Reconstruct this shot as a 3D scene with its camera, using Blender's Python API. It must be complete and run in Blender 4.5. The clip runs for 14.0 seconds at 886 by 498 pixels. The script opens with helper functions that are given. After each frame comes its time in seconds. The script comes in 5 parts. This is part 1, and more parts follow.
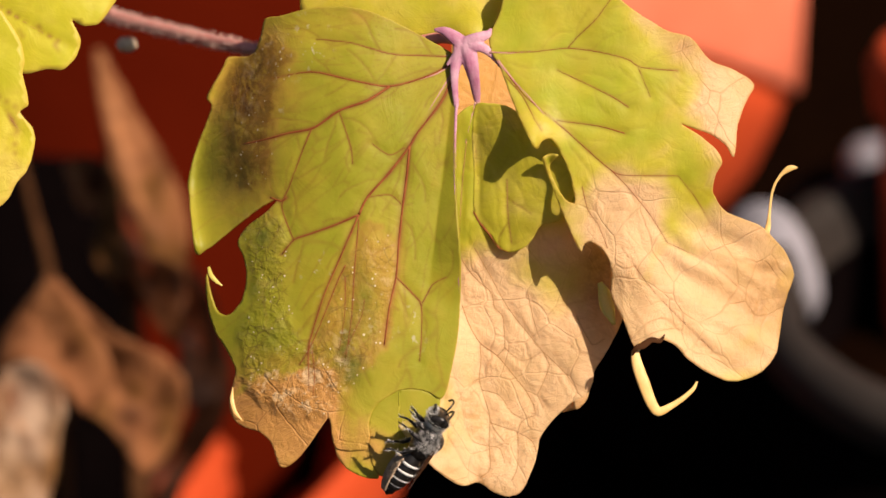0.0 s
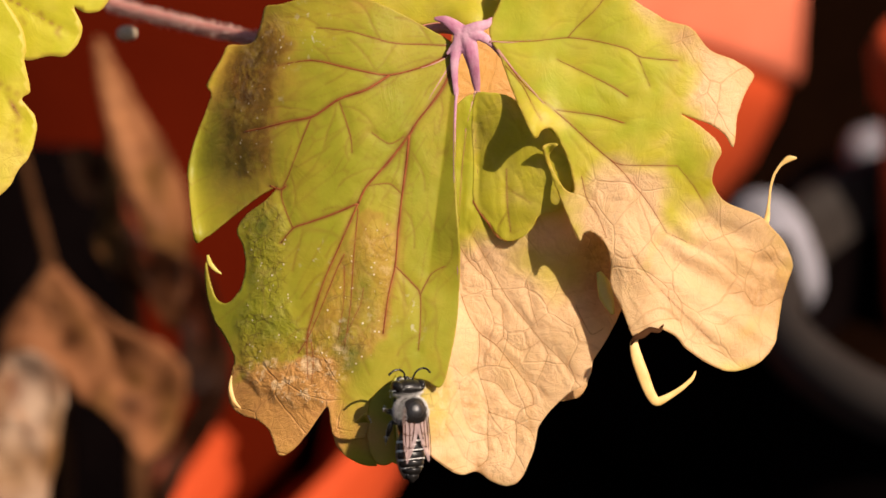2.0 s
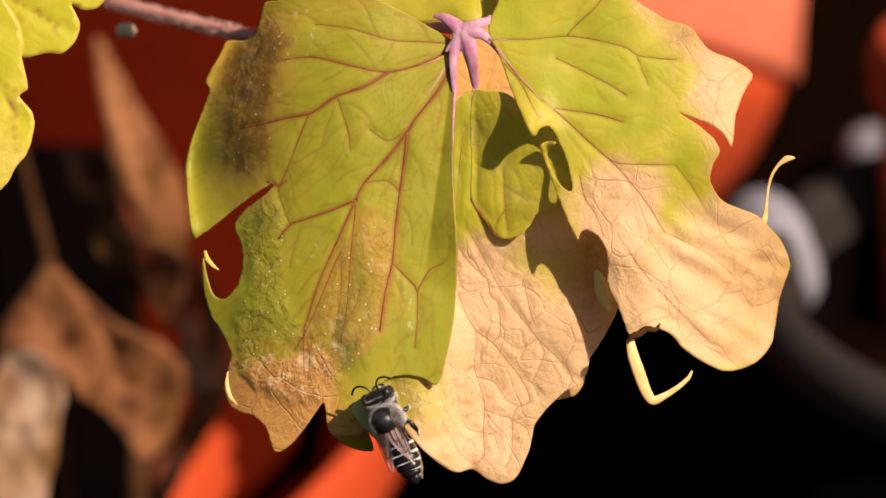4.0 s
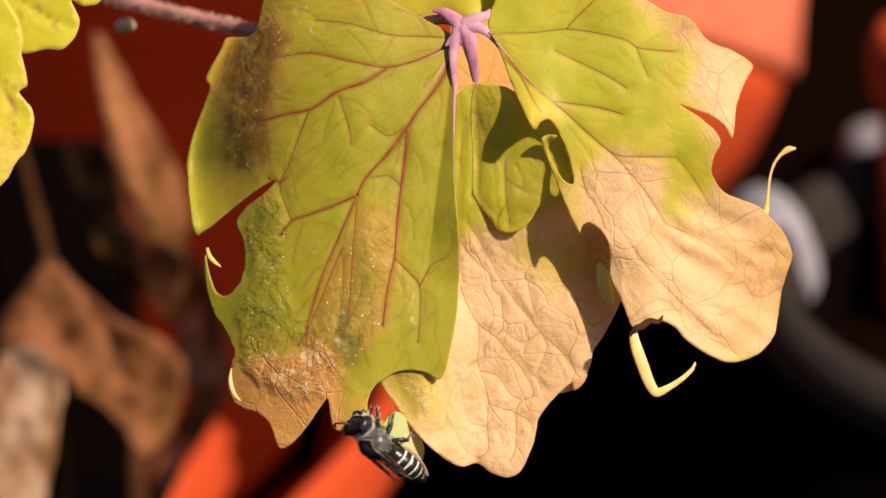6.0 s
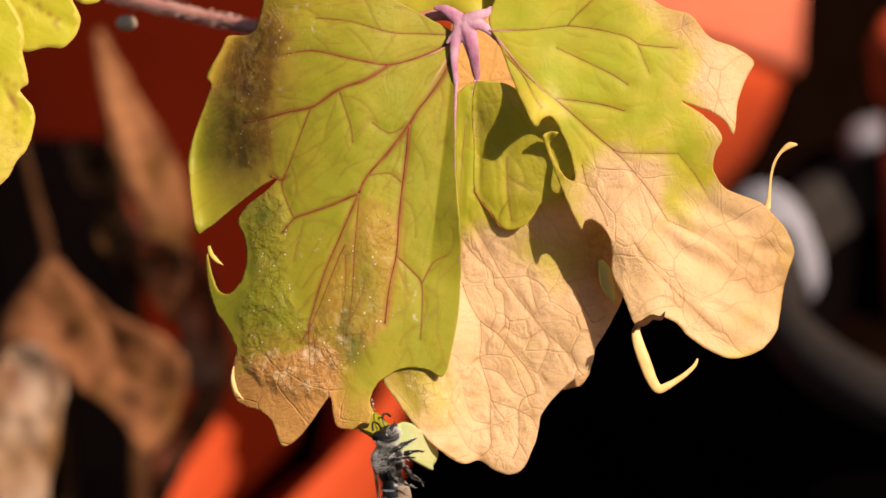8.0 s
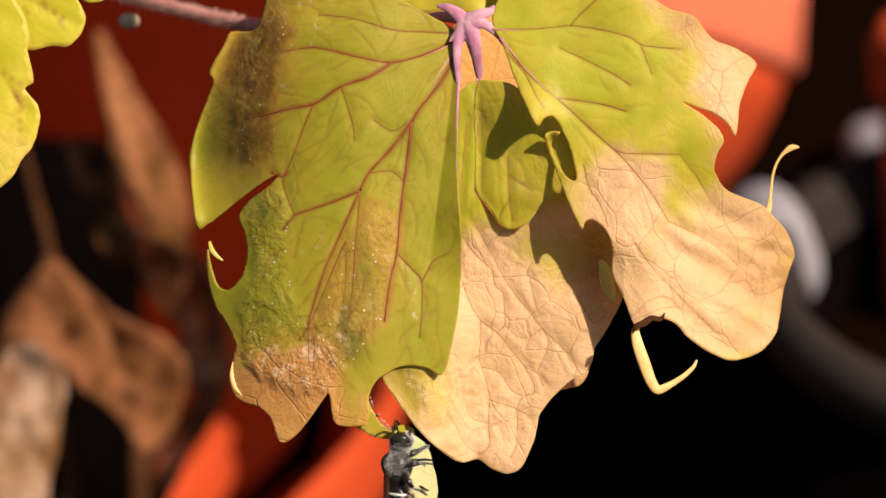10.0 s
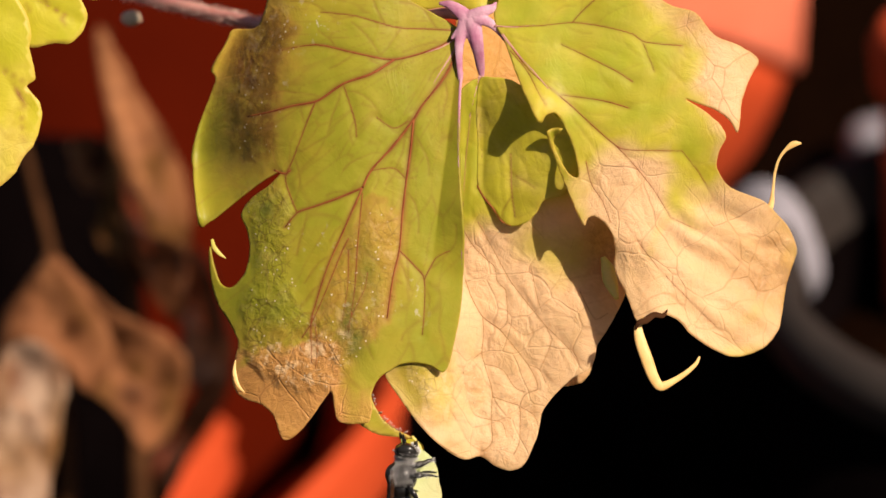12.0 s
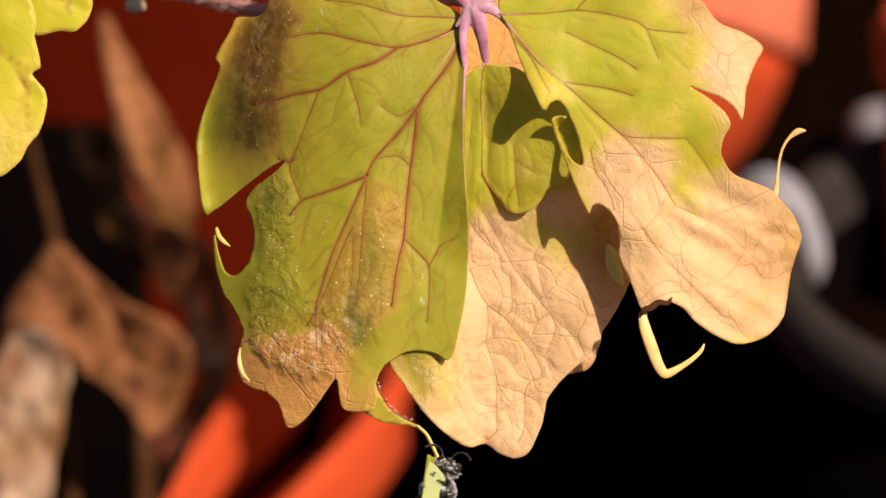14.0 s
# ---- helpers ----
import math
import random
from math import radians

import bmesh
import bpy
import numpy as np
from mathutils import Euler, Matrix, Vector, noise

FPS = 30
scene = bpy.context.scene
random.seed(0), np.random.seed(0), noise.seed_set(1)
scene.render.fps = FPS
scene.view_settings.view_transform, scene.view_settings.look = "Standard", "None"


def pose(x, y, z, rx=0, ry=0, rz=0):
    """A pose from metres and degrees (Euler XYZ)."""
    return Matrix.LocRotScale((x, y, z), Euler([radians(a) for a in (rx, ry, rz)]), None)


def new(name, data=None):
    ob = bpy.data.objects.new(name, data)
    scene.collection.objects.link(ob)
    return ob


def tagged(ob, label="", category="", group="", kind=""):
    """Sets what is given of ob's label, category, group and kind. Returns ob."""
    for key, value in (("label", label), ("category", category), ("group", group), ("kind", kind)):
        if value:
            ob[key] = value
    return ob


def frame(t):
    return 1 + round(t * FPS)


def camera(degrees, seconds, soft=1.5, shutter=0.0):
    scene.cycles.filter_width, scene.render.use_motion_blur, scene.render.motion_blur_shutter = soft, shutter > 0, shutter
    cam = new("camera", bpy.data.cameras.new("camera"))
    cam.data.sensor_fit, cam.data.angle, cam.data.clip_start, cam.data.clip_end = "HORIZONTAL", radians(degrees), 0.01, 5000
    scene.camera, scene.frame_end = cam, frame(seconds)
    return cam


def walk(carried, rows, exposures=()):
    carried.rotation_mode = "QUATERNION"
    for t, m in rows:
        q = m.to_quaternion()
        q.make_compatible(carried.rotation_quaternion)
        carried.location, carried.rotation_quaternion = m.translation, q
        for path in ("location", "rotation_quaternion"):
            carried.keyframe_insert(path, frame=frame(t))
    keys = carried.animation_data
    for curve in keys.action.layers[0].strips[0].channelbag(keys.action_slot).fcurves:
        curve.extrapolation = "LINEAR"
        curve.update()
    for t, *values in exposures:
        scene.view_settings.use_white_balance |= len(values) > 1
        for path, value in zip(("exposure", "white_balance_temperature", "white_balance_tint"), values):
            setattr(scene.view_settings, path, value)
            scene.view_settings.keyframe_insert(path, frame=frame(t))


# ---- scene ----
# A leafcutter bee cuts a disc out of a yellowing columbine leaf among flower pots.
# The view frame VIEW: x to the right, y away from the lens, z up; millimetres in the outlines.
MM = 0.001
REACH = 0.3992  # lens to leaf
VIEW = pose(0, 0, 0.22, -20, 0, 0)


def seen(x, y, z, rx=0, ry=0, rz=0):
    """A pose in the view frame, millimetres and degrees."""
    return VIEW @ pose(x * MM, y * MM, z * MM, rx, ry, rz)


import mathutils

# ---- camera ----
cam = camera(14, 14.0, soft=1.6)
cam.data.dof.use_dof = True
cam.data.dof.focus_distance = REACH
cam.data.dof.aperture_fstop = 21
cam.data.dof.aperture_blades = 0
LENS = seen(0, -REACH / MM, 0) @ pose(0, 0, 0, 90)
TILTS = [(0, 0.000, 0.000), (0.5, -0.048, 0.007), (1, -0.172, -0.000), (1.5, -0.172, -0.000), (2, -0.172, 0.007), (2.5, -0.192, -0.000), (3, -0.179, -0.000), (5.5, -0.240, -0.021), (6, -0.261, -0.014), (6.5, -0.288, -0.014), (7, -0.288, -0.007), (7.5, -0.309, 0.000), (8, -0.302, 0.013), (10.5, -0.302, 0.013), (11, -0.309, 0.021), (11.5, -0.330, 0.021), (12, -0.336, 0.027), (12.5, -0.398, 0.041), (13, -0.453, 0.061), (13.5, -0.474, 0.076), (14, -0.542, 0.089)]
walk(cam, [(t, LENS @ pose(0, 0, 0, up, side, 0)) for t, up, side in TILTS],
     exposures=[(0, 0.52, 7300, 19), (14, 0.52, 7300, 19)])

# ---- light ----
TO_SUN = VIEW.to_3x3() @ Vector((4.9, -6.0, 3.95)).normalized()
sun = new("sun", bpy.data.lights.new("sun", "SUN"))
sun.data.energy = 5.0
sun.data.angle = radians(0.5)
sun.data.color = (1.0, 0.93, 0.82)
sun.matrix_world = Matrix.Translation(TO_SUN * 3) @ TO_SUN.to_track_quat("Z", "Y").to_matrix().to_4x4()

world = bpy.data.worlds.new("world")
scene.world = world
world.use_nodes = True
sky = world.node_tree.nodes.new("ShaderNodeTexSky")
sky.sky_type = "NISHITA"
sky.sun_disc = False
sky.sun_elevation = math.asin(TO_SUN.z)
sky.sun_rotation = math.atan2(TO_SUN.x, TO_SUN.y)
world.node_tree.links.new(sky.outputs[0], world.node_tree.nodes["Background"].inputs[0])
world.node_tree.nodes["Background"].inputs[1].default_value = 0.05


# ---- materials ----
class Mat:
    """A small builder of node materials."""

    def __init__(self, name, roughness=0.5, metallic=0.0, specular=0.5):
        self.m = bpy.data.materials.new(name)
        self.m.use_nodes = True
        self.n, self.l = self.m.node_tree.nodes, self.m.node_tree.links
        self.b = self.n["Principled BSDF"]
        self.b.inputs["Roughness"].default_value = roughness
        self.b.inputs["Metallic"].default_value = metallic
        self.b.inputs["Specular IOR Level"].default_value = specular
        self.coord = self.n.new("ShaderNodeTexCoord").outputs["Object"]

    def node(self, kind, **inputs):
        nd = self.n.new(kind)
        for key, v in inputs.items():
            self.put(nd.inputs[key.replace("_", " ")], v)
        return nd

    def put(self, socket, v):
        if isinstance(v, bpy.types.NodeSocket):
            self.l.new(v, socket)
        else:
            socket.default_value = v

    def noise(self, size, detail=4.0, rough=0.55, warp=0.0):
        """Noise whose patches are about size metres across."""
        nd = self.node("ShaderNodeTexNoise", Vector=self.coord, Scale=1 / size, Detail=detail, Roughness=rough, Distortion=warp)
        return nd.outputs["Fac"]

    def cells(self, size, feature="DISTANCE_TO_EDGE", vector=None):
        nd = self.n.new("ShaderNodeTexVoronoi")
        nd.feature = feature
        self.put(nd.inputs["Vector"], vector or self.coord)
        self.put(nd.inputs["Scale"], 1 / size)
        return nd.outputs["Distance"]

    def attr(self, name):
        nd = self.n.new("ShaderNodeAttribute")
        nd.attribute_name = name
        return nd.outputs["Fac"]

    def math(self, op, a, b=0.0, clamp=False):
        nd = self.n.new("ShaderNodeMath")
        nd.operation, nd.use_clamp = op, clamp
        self.put(nd.inputs[0], a)
        self.put(nd.inputs[1], b)
        return nd.outputs[0]

    def ramp(self, fac, *stops):
        nd = self.n.new("ShaderNodeValToRGB")
        e = nd.color_ramp.elements
        while len(e) < len(stops):
            e.new(0.5)
        for k, (p, c) in zip(e, stops):
            k.position = p
            k.color = (*c, 1) if not isinstance(c, (int, float)) else (c, c, c, 1)
        self.put(nd.inputs[0], fac)
        return nd.outputs[0]

    def mix(self, fac, a, b, mode="MIX"):
        nd = self.n.new("ShaderNodeMix")
        nd.data_type, nd.blend_type = "RGBA", mode
        self.put(nd.inputs[0], fac)
        for s, v in ((nd.inputs[6], a), (nd.inputs[7], b)):
            self.put(s, (*v, 1) if isinstance(v, tuple) and len(v) == 3 else v)
        return nd.outputs[2]

    def bump(self, height, strength, distance):
        nd = self.node("ShaderNodeBump", Height=height, Strength=strength, Distance=distance)
        self.put(self.b.inputs["Normal"], nd.outputs[0])
        return nd.outputs[0]

    def color(self, c):
        self.put(self.b.inputs["Base Color"], (*c, 1) if isinstance(c, tuple) and len(c) == 3 else c)


def leaf_material(name, green, lime, tan, rust, glow=0.22, crisp=1.0, gloss=0.35, tinge=0.30, clear=0.9, char=1.0):
    """A living leaf that dries: green to lime to tan by its dryness, with rusty stains, mildew and a fine net of veins."""
    m = Mat(name, roughness=0.42, specular=gloss)
    coarse, fine = m.noise(0.006, 5), m.noise(0.0007, 3)
    dry = m.math("ADD", m.attr("dry"), m.math("MULTIPLY", m.math("SUBTRACT", coarse, 0.5), 0.55))
    base = m.ramp(dry, (0.12, green), (0.42, lime), (0.62, tuple(0.5 * (a + b) for a, b in zip(lime, tan))), (0.82, tan))
    base = m.mix(m.math("MULTIPLY", fine, 0.16), base, (0.30, 0.24, 0.05), "MULTIPLY")
    # blotches of lighter and darker tissue
    base = m.mix(m.ramp(m.noise(0.009, 5, 0.6, 0.8), (0.46, 0.0), (0.68, tinge)), base, (0.50, 0.33, 0.03))
    base = m.mix(m.math("MULTIPLY", m.ramp(m.noise(0.0025, 4), (0.42, 0.0), (0.75, 0.35)), m.ramp(dry, (0.25, 0.12), (0.7, 1.0))), base, tan)
    bend = m.node("ShaderNodeTexNoise", Vector=m.coord, Scale=180.0, Detail=2.0)
    warped = m.mix(0.0016, m.coord, bend.outputs["Color"], "ADD")
    net = m.cells(0.0052, vector=warped)
    small = m.cells(0.0016, vector=warped)
    line = m.ramp(net, (0.0, 1.0), (0.010, 0.7), (0.022, 0.0))
    hair = m.ramp(small, (0.0, 0.30), (0.05, 0.0))
    lines = m.math("MAXIMUM", line, hair)
    on_dry = m.math("MULTIPLY", m.ramp(dry, (0.35, 0.02), (0.8, 0.30)), m.ramp(m.noise(0.005, 3), (0.38, 0.10), (0.62, 1.0)))
    base = m.mix(m.math("MULTIPLY", lines, on_dry), base, rust)
    drawn = m.math("MULTIPLY", m.attr("vein"), m.ramp(m.noise(0.004, 3), (0.3, 0.45), (0.6, 1.0)))
    base = m.mix(m.math("MULTIPLY", drawn, 0.9), base, m.mix(m.ramp(dry, (0.4, 0.0), (0.8, 1.0)), (0.22, 0.045, 0.018), (0.46, 0.20, 0.085)))
    base = m.mix(m.math("MULTIPLY", m.attr("rim"), 0.45), base, (0.62, 0.36, 0.10))
    stain_or_shade = m.math("MULTIPLY", m.attr("stain_or_shade"), m.ramp(m.noise(0.0022, 7, 0.75), (0.34, 0.45), (0.54, 1.0)), True)
    burnt = [tuple(char * c for c in shade) for shade in ((0.52, 0.24, 0.05), (0.29, 0.12, 0.020), (0.12, 0.048, 0.009))]
    base = m.mix(stain_or_shade, base, m.ramp(m.math("MULTIPLY", stain_or_shade, m.noise(0.003, 6, 0.7)), (0.20, burnt[0]), (0.38, burnt[1]), (0.62, burnt[2])))
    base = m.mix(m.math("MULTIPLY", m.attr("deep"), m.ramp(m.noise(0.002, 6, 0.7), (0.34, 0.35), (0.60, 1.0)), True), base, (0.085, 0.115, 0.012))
    # cream blotches of dry tissue, its highlights put into the colour too
    cream_highlights = m.math("MULTIPLY", m.math("MULTIPLY", m.attr("rough"), m.ramp(dry, (0.3, 0.1), (0.6, 1.0))), m.ramp(m.noise(0.0016, 6, 0.7, 0.8), (0.50, 0.0), (0.60, 0.9)))
    base = m.mix(cream_highlights, base, (0.86, 0.64, 0.36))
    # dark lines between the wrinkles, shade of crevices put into the colour
    crevice_shade = m.math("MULTIPLY", m.math("MULTIPLY", m.ramp(m.cells(0.0013, vector=warped), (0.0, 1.0), (0.07, 0.0)), m.attr("rough")), m.ramp(m.noise(0.0028, 3), (0.46, 0.0), (0.60, 0.85)))
    base = m.mix(crevice_shade, base, (0.11, 0.055, 0.016))
    specks = m.ramp(m.noise(0.0009, 3), (0.60, 0.0), (0.68, 1.0))
    base = m.mix(m.math("MULTIPLY", m.attr("mildew"), specks), base, (0.62, 0.56, 0.40))
    # tiny pale dots put the glints of the rough tissue into the colour
    glint_cells = m.cells(0.00088, "F1")
    glints = m.math("MULTIPLY", m.ramp(m.math("ADD", glint_cells, m.math("MULTIPLY", m.noise(0.0011, 2), 0.30)), (0.235, 1.0), (0.265, 0.0)), m.ramp(m.attr("rough"), (0.12, 0.0), (0.4, 1.0)))
    base = m.mix(glints, base, (0.80, 0.70, 0.48))
    m.color(base)
    tall = m.math("ADD", m.math("MULTIPLY", m.noise(0.0035, 6, 0.62, 1.2), 0.9), m.math("MULTIPLY", fine, 0.16))
    rough = m.attr("rough")
    crumple = m.math("ADD", m.noise(0.0011, 5, 0.65, 0.6), m.math("MULTIPLY", m.noise(0.0030, 3, 0.5, 1.5), 1.4))
    tall = m.math("ADD", tall, m.math("MULTIPLY", m.math("MULTIPLY", rough, crumple), 0.95))
    tall = m.math("ADD", tall, m.math("MULTIPLY", glints, 0.6))
    tall = m.math("SUBTRACT", tall, m.math("MULTIPLY", lines, m.ramp(dry, (0.3, 0.03), (0.8, 0.16))))
    normal = m.bump(tall, m.math("MAXIMUM", m.ramp(dry, (0.3, 0.16), (0.8, 0.62)), m.math("MULTIPLY", rough, 0.6)), 0.0006 * crisp)
    m.put(m.b.inputs["Roughness"], m.ramp(coarse, (0.3, 0.44), (0.7, 0.60)))
    wall = m.node("ShaderNodeGamma", Color=base, Gamma=clear)  # light that crosses the tissue takes on its colour
    thin = m.node("ShaderNodeBsdfTranslucent", Color=wall.outputs[0], Normal=normal)
    both = m.node("ShaderNodeMixShader", Fac=glow)
    m.l.new(m.b.outputs[0], both.inputs[1])
    m.l.new(thin.outputs[0], both.inputs[2])
    m.l.new(both.outputs[0], m.n["Material Output"].inputs[0])
    return m.m


LEAF = leaf_material("columbine leaf", (0.35, 0.345, 0.022), (0.475, 0.40, 0.036), (0.72, 0.37, 0.11), (0.42, 0.16, 0.07), 0.34, 1.1)
THIN_LEAF = leaf_material("thin columbine leaf", (0.50, 0.52, 0.034), (0.66, 0.58, 0.055), (0.93, 0.64, 0.355), (0.40, 0.16, 0.07), 0.49, clear=0.58)
FRESH = leaf_material("fresh leaf", (0.42, 0.41, 0.014), (0.58, 0.51, 0.03), (0.80, 0.62, 0.20), (0.40, 0.3, 0.06))
# pale underside of the disc, some of its lit look in the colour
DISC = leaf_material("cut leaf", (0.48, 0.55, 0.24), (0.54, 0.60, 0.27), (0.60, 0.61, 0.32), (0.45, 0.42, 0.2), 0.3)
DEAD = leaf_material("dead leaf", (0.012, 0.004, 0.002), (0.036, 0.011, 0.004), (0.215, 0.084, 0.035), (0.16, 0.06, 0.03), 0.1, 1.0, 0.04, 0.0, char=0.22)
BLEACHED = leaf_material("bleached dead leaf", (0.10, 0.045, 0.02), (0.22, 0.115, 0.07), (0.50, 0.34, 0.235), (0.3, 0.15, 0.08), 0.2, 1.0, 0.1, 0.0, char=0.5)


def plain(name, c1, c2, size, roughness=0.5, relief=0.3, depth=0.0003, specular=0.5, metallic=0.0):
    m = Mat(name, roughness, metallic, specular)
    a, b = m.noise(size, 5), m.noise(size * 0.12, 4)
    c = m.mix(m.ramp(a, (0.35, 0.0), (0.65, 1.0)), c1, c2)
    m.color(m.mix(m.math("MULTIPLY", b, 0.35), c, tuple(0.5 * v for v in c1), "MIX"))
    m.bump(m.math("ADD", a, m.math("MULTIPLY", b, 0.5)), relief, depth)
    return m.m


VEIN = plain("red vein", (0.20, 0.042, 0.014), (0.30, 0.09, 0.025), 0.0018, 0.6, 0.3, 0.0003, 0.12)
PALE_VEIN = plain("pale vein", (0.34, 0.16, 0.06), (0.50, 0.28, 0.11), 0.003, 0.6, 0.3, 0.0003, 0.12)
STALK = plain("mauve stalk", (0.40, 0.13, 0.22), (0.60, 0.35, 0.42), 0.0022, 0.55, 0.3, 0.0003, 0.2)
ROOT = plain("mauve vein root", (0.40, 0.17, 0.16), (0.50, 0.30, 0.20), 0.0016, 0.6, 0.3, 0.0003, 0.12)
STEM = plain("hairy pink stem", (0.52, 0.17, 0.14), (0.66, 0.30, 0.24), 0.002, 0.6)
FUZZ = plain("pinkish fuzz", (0.74, 0.50, 0.42), (0.62, 0.40, 0.33), 0.001, 0.6)
BUD = plain("pale bud", (0.52, 0.42, 0.28), (0.64, 0.52, 0.36), 0.001, 0.7)
HAIR = plain("white hair", (0.66, 0.62, 0.56), (0.50, 0.46, 0.42), 0.001, 0.5)
# tan of dry leaf strips, also serving as the lit look of margins
RIM = plain("dry and lit leaf margin", (0.84, 0.54, 0.20), (0.70, 0.40, 0.12), 0.0015, 0.5)
LIME = plain("lime strand", (0.50, 0.45, 0.08), (0.56, 0.42, 0.10), 0.002, 0.45)
# lighter terracotta for the bowl's rim, sunlight put into the colour
LIT_TERRACOTTA = plain("sunlit pale terracotta", (0.70, 0.15, 0.075), (0.78, 0.20, 0.11), 0.03, 0.8, 0.3, 0.0006, 0.2)
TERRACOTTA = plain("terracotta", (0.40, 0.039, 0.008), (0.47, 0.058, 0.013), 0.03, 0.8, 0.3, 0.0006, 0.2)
# terracotta red with the background's shade put into the colour
SHADED_RED = plain("shaded dark red", (0.062, 0.0052, 0.0014), (0.050, 0.004, 0.0012), 0.05, 0.9, 0.2, 0.0006, 0.0)
# near-black plastic, the shade between the pots put into its colour
SHADED_PLASTIC = plain("black plastic", (0.0016, 0.0010, 0.0010), (0.0030, 0.0018, 0.0018), 0.02, 0.95, 0.2, 0.0003, 0.0)
RIM_PLASTIC = plain("greyer black plastic", (0.022, 0.017, 0.0145), (0.032, 0.025, 0.021), 0.02, 0.6, 0.2, 0.0003, 0.15)
SOIL = plain("dark soil", (0.004, 0.0016, 0.0008), (0.008, 0.0030, 0.0014), 0.01, 0.95, 0.8, 0.002, 0.0)
STONE = plain("grey stone", (0.17, 0.165, 0.185), (0.25, 0.235, 0.265), 0.01, 0.8)
TWIG = plain("dry twig", (0.045, 0.017, 0.006), (0.08, 0.032, 0.012), 0.006, 0.8, 0.3, 0.0003, 0.06)
CHITIN = plain("black chitin", (0.008, 0.007, 0.006), (0.014, 0.012, 0.011), 0.0006, 0.28, 0.6, 0.00005, 0.4)
SHIELD = plain("pitted black shield", (0.012, 0.011, 0.011), (0.026, 0.024, 0.024), 0.0005, 0.32, 0.7, 0.00006, 0.6)
EYE = plain("bee eye", (0.010, 0.009, 0.008), (0.022, 0.020, 0.018), 0.0008, 0.26, 0.2, 0.00002, 0.25)
FUR = plain("grey fur", (0.46, 0.44, 0.42), (0.82, 0.80, 0.77), 0.0008, 0.6)
BAND = plain("white hair band", (0.62, 0.60, 0.57), (0.82, 0.80, 0.77), 0.0006, 0.6)
SCOPA = plain("tan belly brush", (0.34, 0.24, 0.16), (0.55, 0.40, 0.28), 0.0006, 0.6)


def wing_material():
    m = Mat("bee wing", roughness=0.22, specular=0.8)
    m.color(m.mix(m.noise(0.0012, 3), (0.30, 0.19, 0.18), (0.66, 0.48, 0.45)))
    m.bump(m.noise(0.0006, 3), 0.8, 0.0001)
    clear = m.node("ShaderNodeBsdfTransparent")
    both = m.node("ShaderNodeMixShader", Fac=0.55)
    m.l.new(clear.outputs[0], both.inputs[1])
    m.l.new(m.b.outputs[0], both.inputs[2])
    m.l.new(both.outputs[0], m.n["Material Output"].inputs[0])
    return m.m


WING = wing_material()


# ---- mesh tools (millimetres in, metres out) ----
def mesh_of(name, bm, material, smooth=True):
    me = bpy.data.meshes.new(name)
    bm.to_mesh(me)
    bm.free()
    me.materials.append(material)
    if smooth:
        me.polygons.foreach_set("use_smooth", [True] * len(me.polygons))
    return me


def part(name, bm, material, parent, label=""):
    ob = new(name, mesh_of(name, bm, material))
    ob.parent = parent
    return tagged(ob, label)


def empty(name, m, label, category, group=""):
    ob = new(name)
    ob.empty_display_size = 0.005
    ob.matrix_world = m
    return tagged(ob, label, category, group)


def curve(points, steps=4, closed=False):
    """A smooth line through the points."""
    p = np.array(points, float)
    n = len(p)
    out = []
    for i in range(n if closed else n - 1):
        if closed:
            a, b, c, d = p[i - 1], p[i], p[(i + 1) % n], p[(i + 2) % n]
        else:
            a, b, c, d = p[max(i - 1, 0)], p[i], p[i + 1], p[min(i + 2, n - 1)]
        for k in range(steps):
            t = k / steps
            m1, m2 = (c - a) * 0.42, (d - b) * 0.42
            h = t * t * (3 - 2 * t)
            out.append(b + h * (c - b) + (t * (1 - t) ** 2) * m1 - (t * t * (1 - t)) * m2)
    if not closed:
        out.append(p[-1])
    return np.array(out)


def tube(bm, points, radii, sides=8, squash=1.0):
    """A tapered tube along points; radii at each point, or two for its ends."""
    p = [Vector(q) * MM for q in points]
    n = len(p)
    r = list(radii) if len(radii) == n else [radii[0] + (radii[1] - radii[0]) * i / (n - 1) for i in range(n)]
    side = None
    rings = []
    for i in range(n):
        way = (p[min(i + 1, n - 1)] - p[max(i - 1, 0)]).normalized()
        if side is None:
            side = way.cross(Vector((0, 1, 0)))
            side = side.normalized() if side.length > 0.2 else way.orthogonal().normalized()
        side = (side - way * side.dot(way)).normalized()
        up = way.cross(side)
        rings.append([bm.verts.new(p[i] + (side * math.cos(a) + up * math.sin(a) * squash) * r[i] * MM)
                      for a in (2 * math.pi * k / sides for k in range(sides))])
    for a, b in zip(rings, rings[1:]):
        for k in range(sides):
            bm.faces.new((a[k], a[(k + 1) % sides], b[(k + 1) % sides], b[k]))
    bm.faces.new(rings[0][::-1])
    bm.faces.new(rings[-1])
    return bm


def lathe(bm, profile, sides=40):
    """Turns (radius, height) pairs round z, millimetres."""
    rings = [[bm.verts.new((r * MM * math.cos(2 * math.pi * k / sides), r * MM * math.sin(2 * math.pi * k / sides), h * MM))
              for k in range(sides)] for r, h in profile]
    for a, b in zip(rings, rings[1:]):
        for k in range(sides):
            bm.faces.new((a[k], a[(k + 1) % sides], b[(k + 1) % sides], b[k]))
    return bm


def ball(bm, centre, radii, u=20, v=14, turn=None):
    m = Matrix.LocRotScale(Vector(centre) * MM, turn, Vector(radii) * MM)
    bmesh.ops.create_uvsphere(bm, u_segments=u, v_segments=v, radius=1, matrix=m)
    return bm


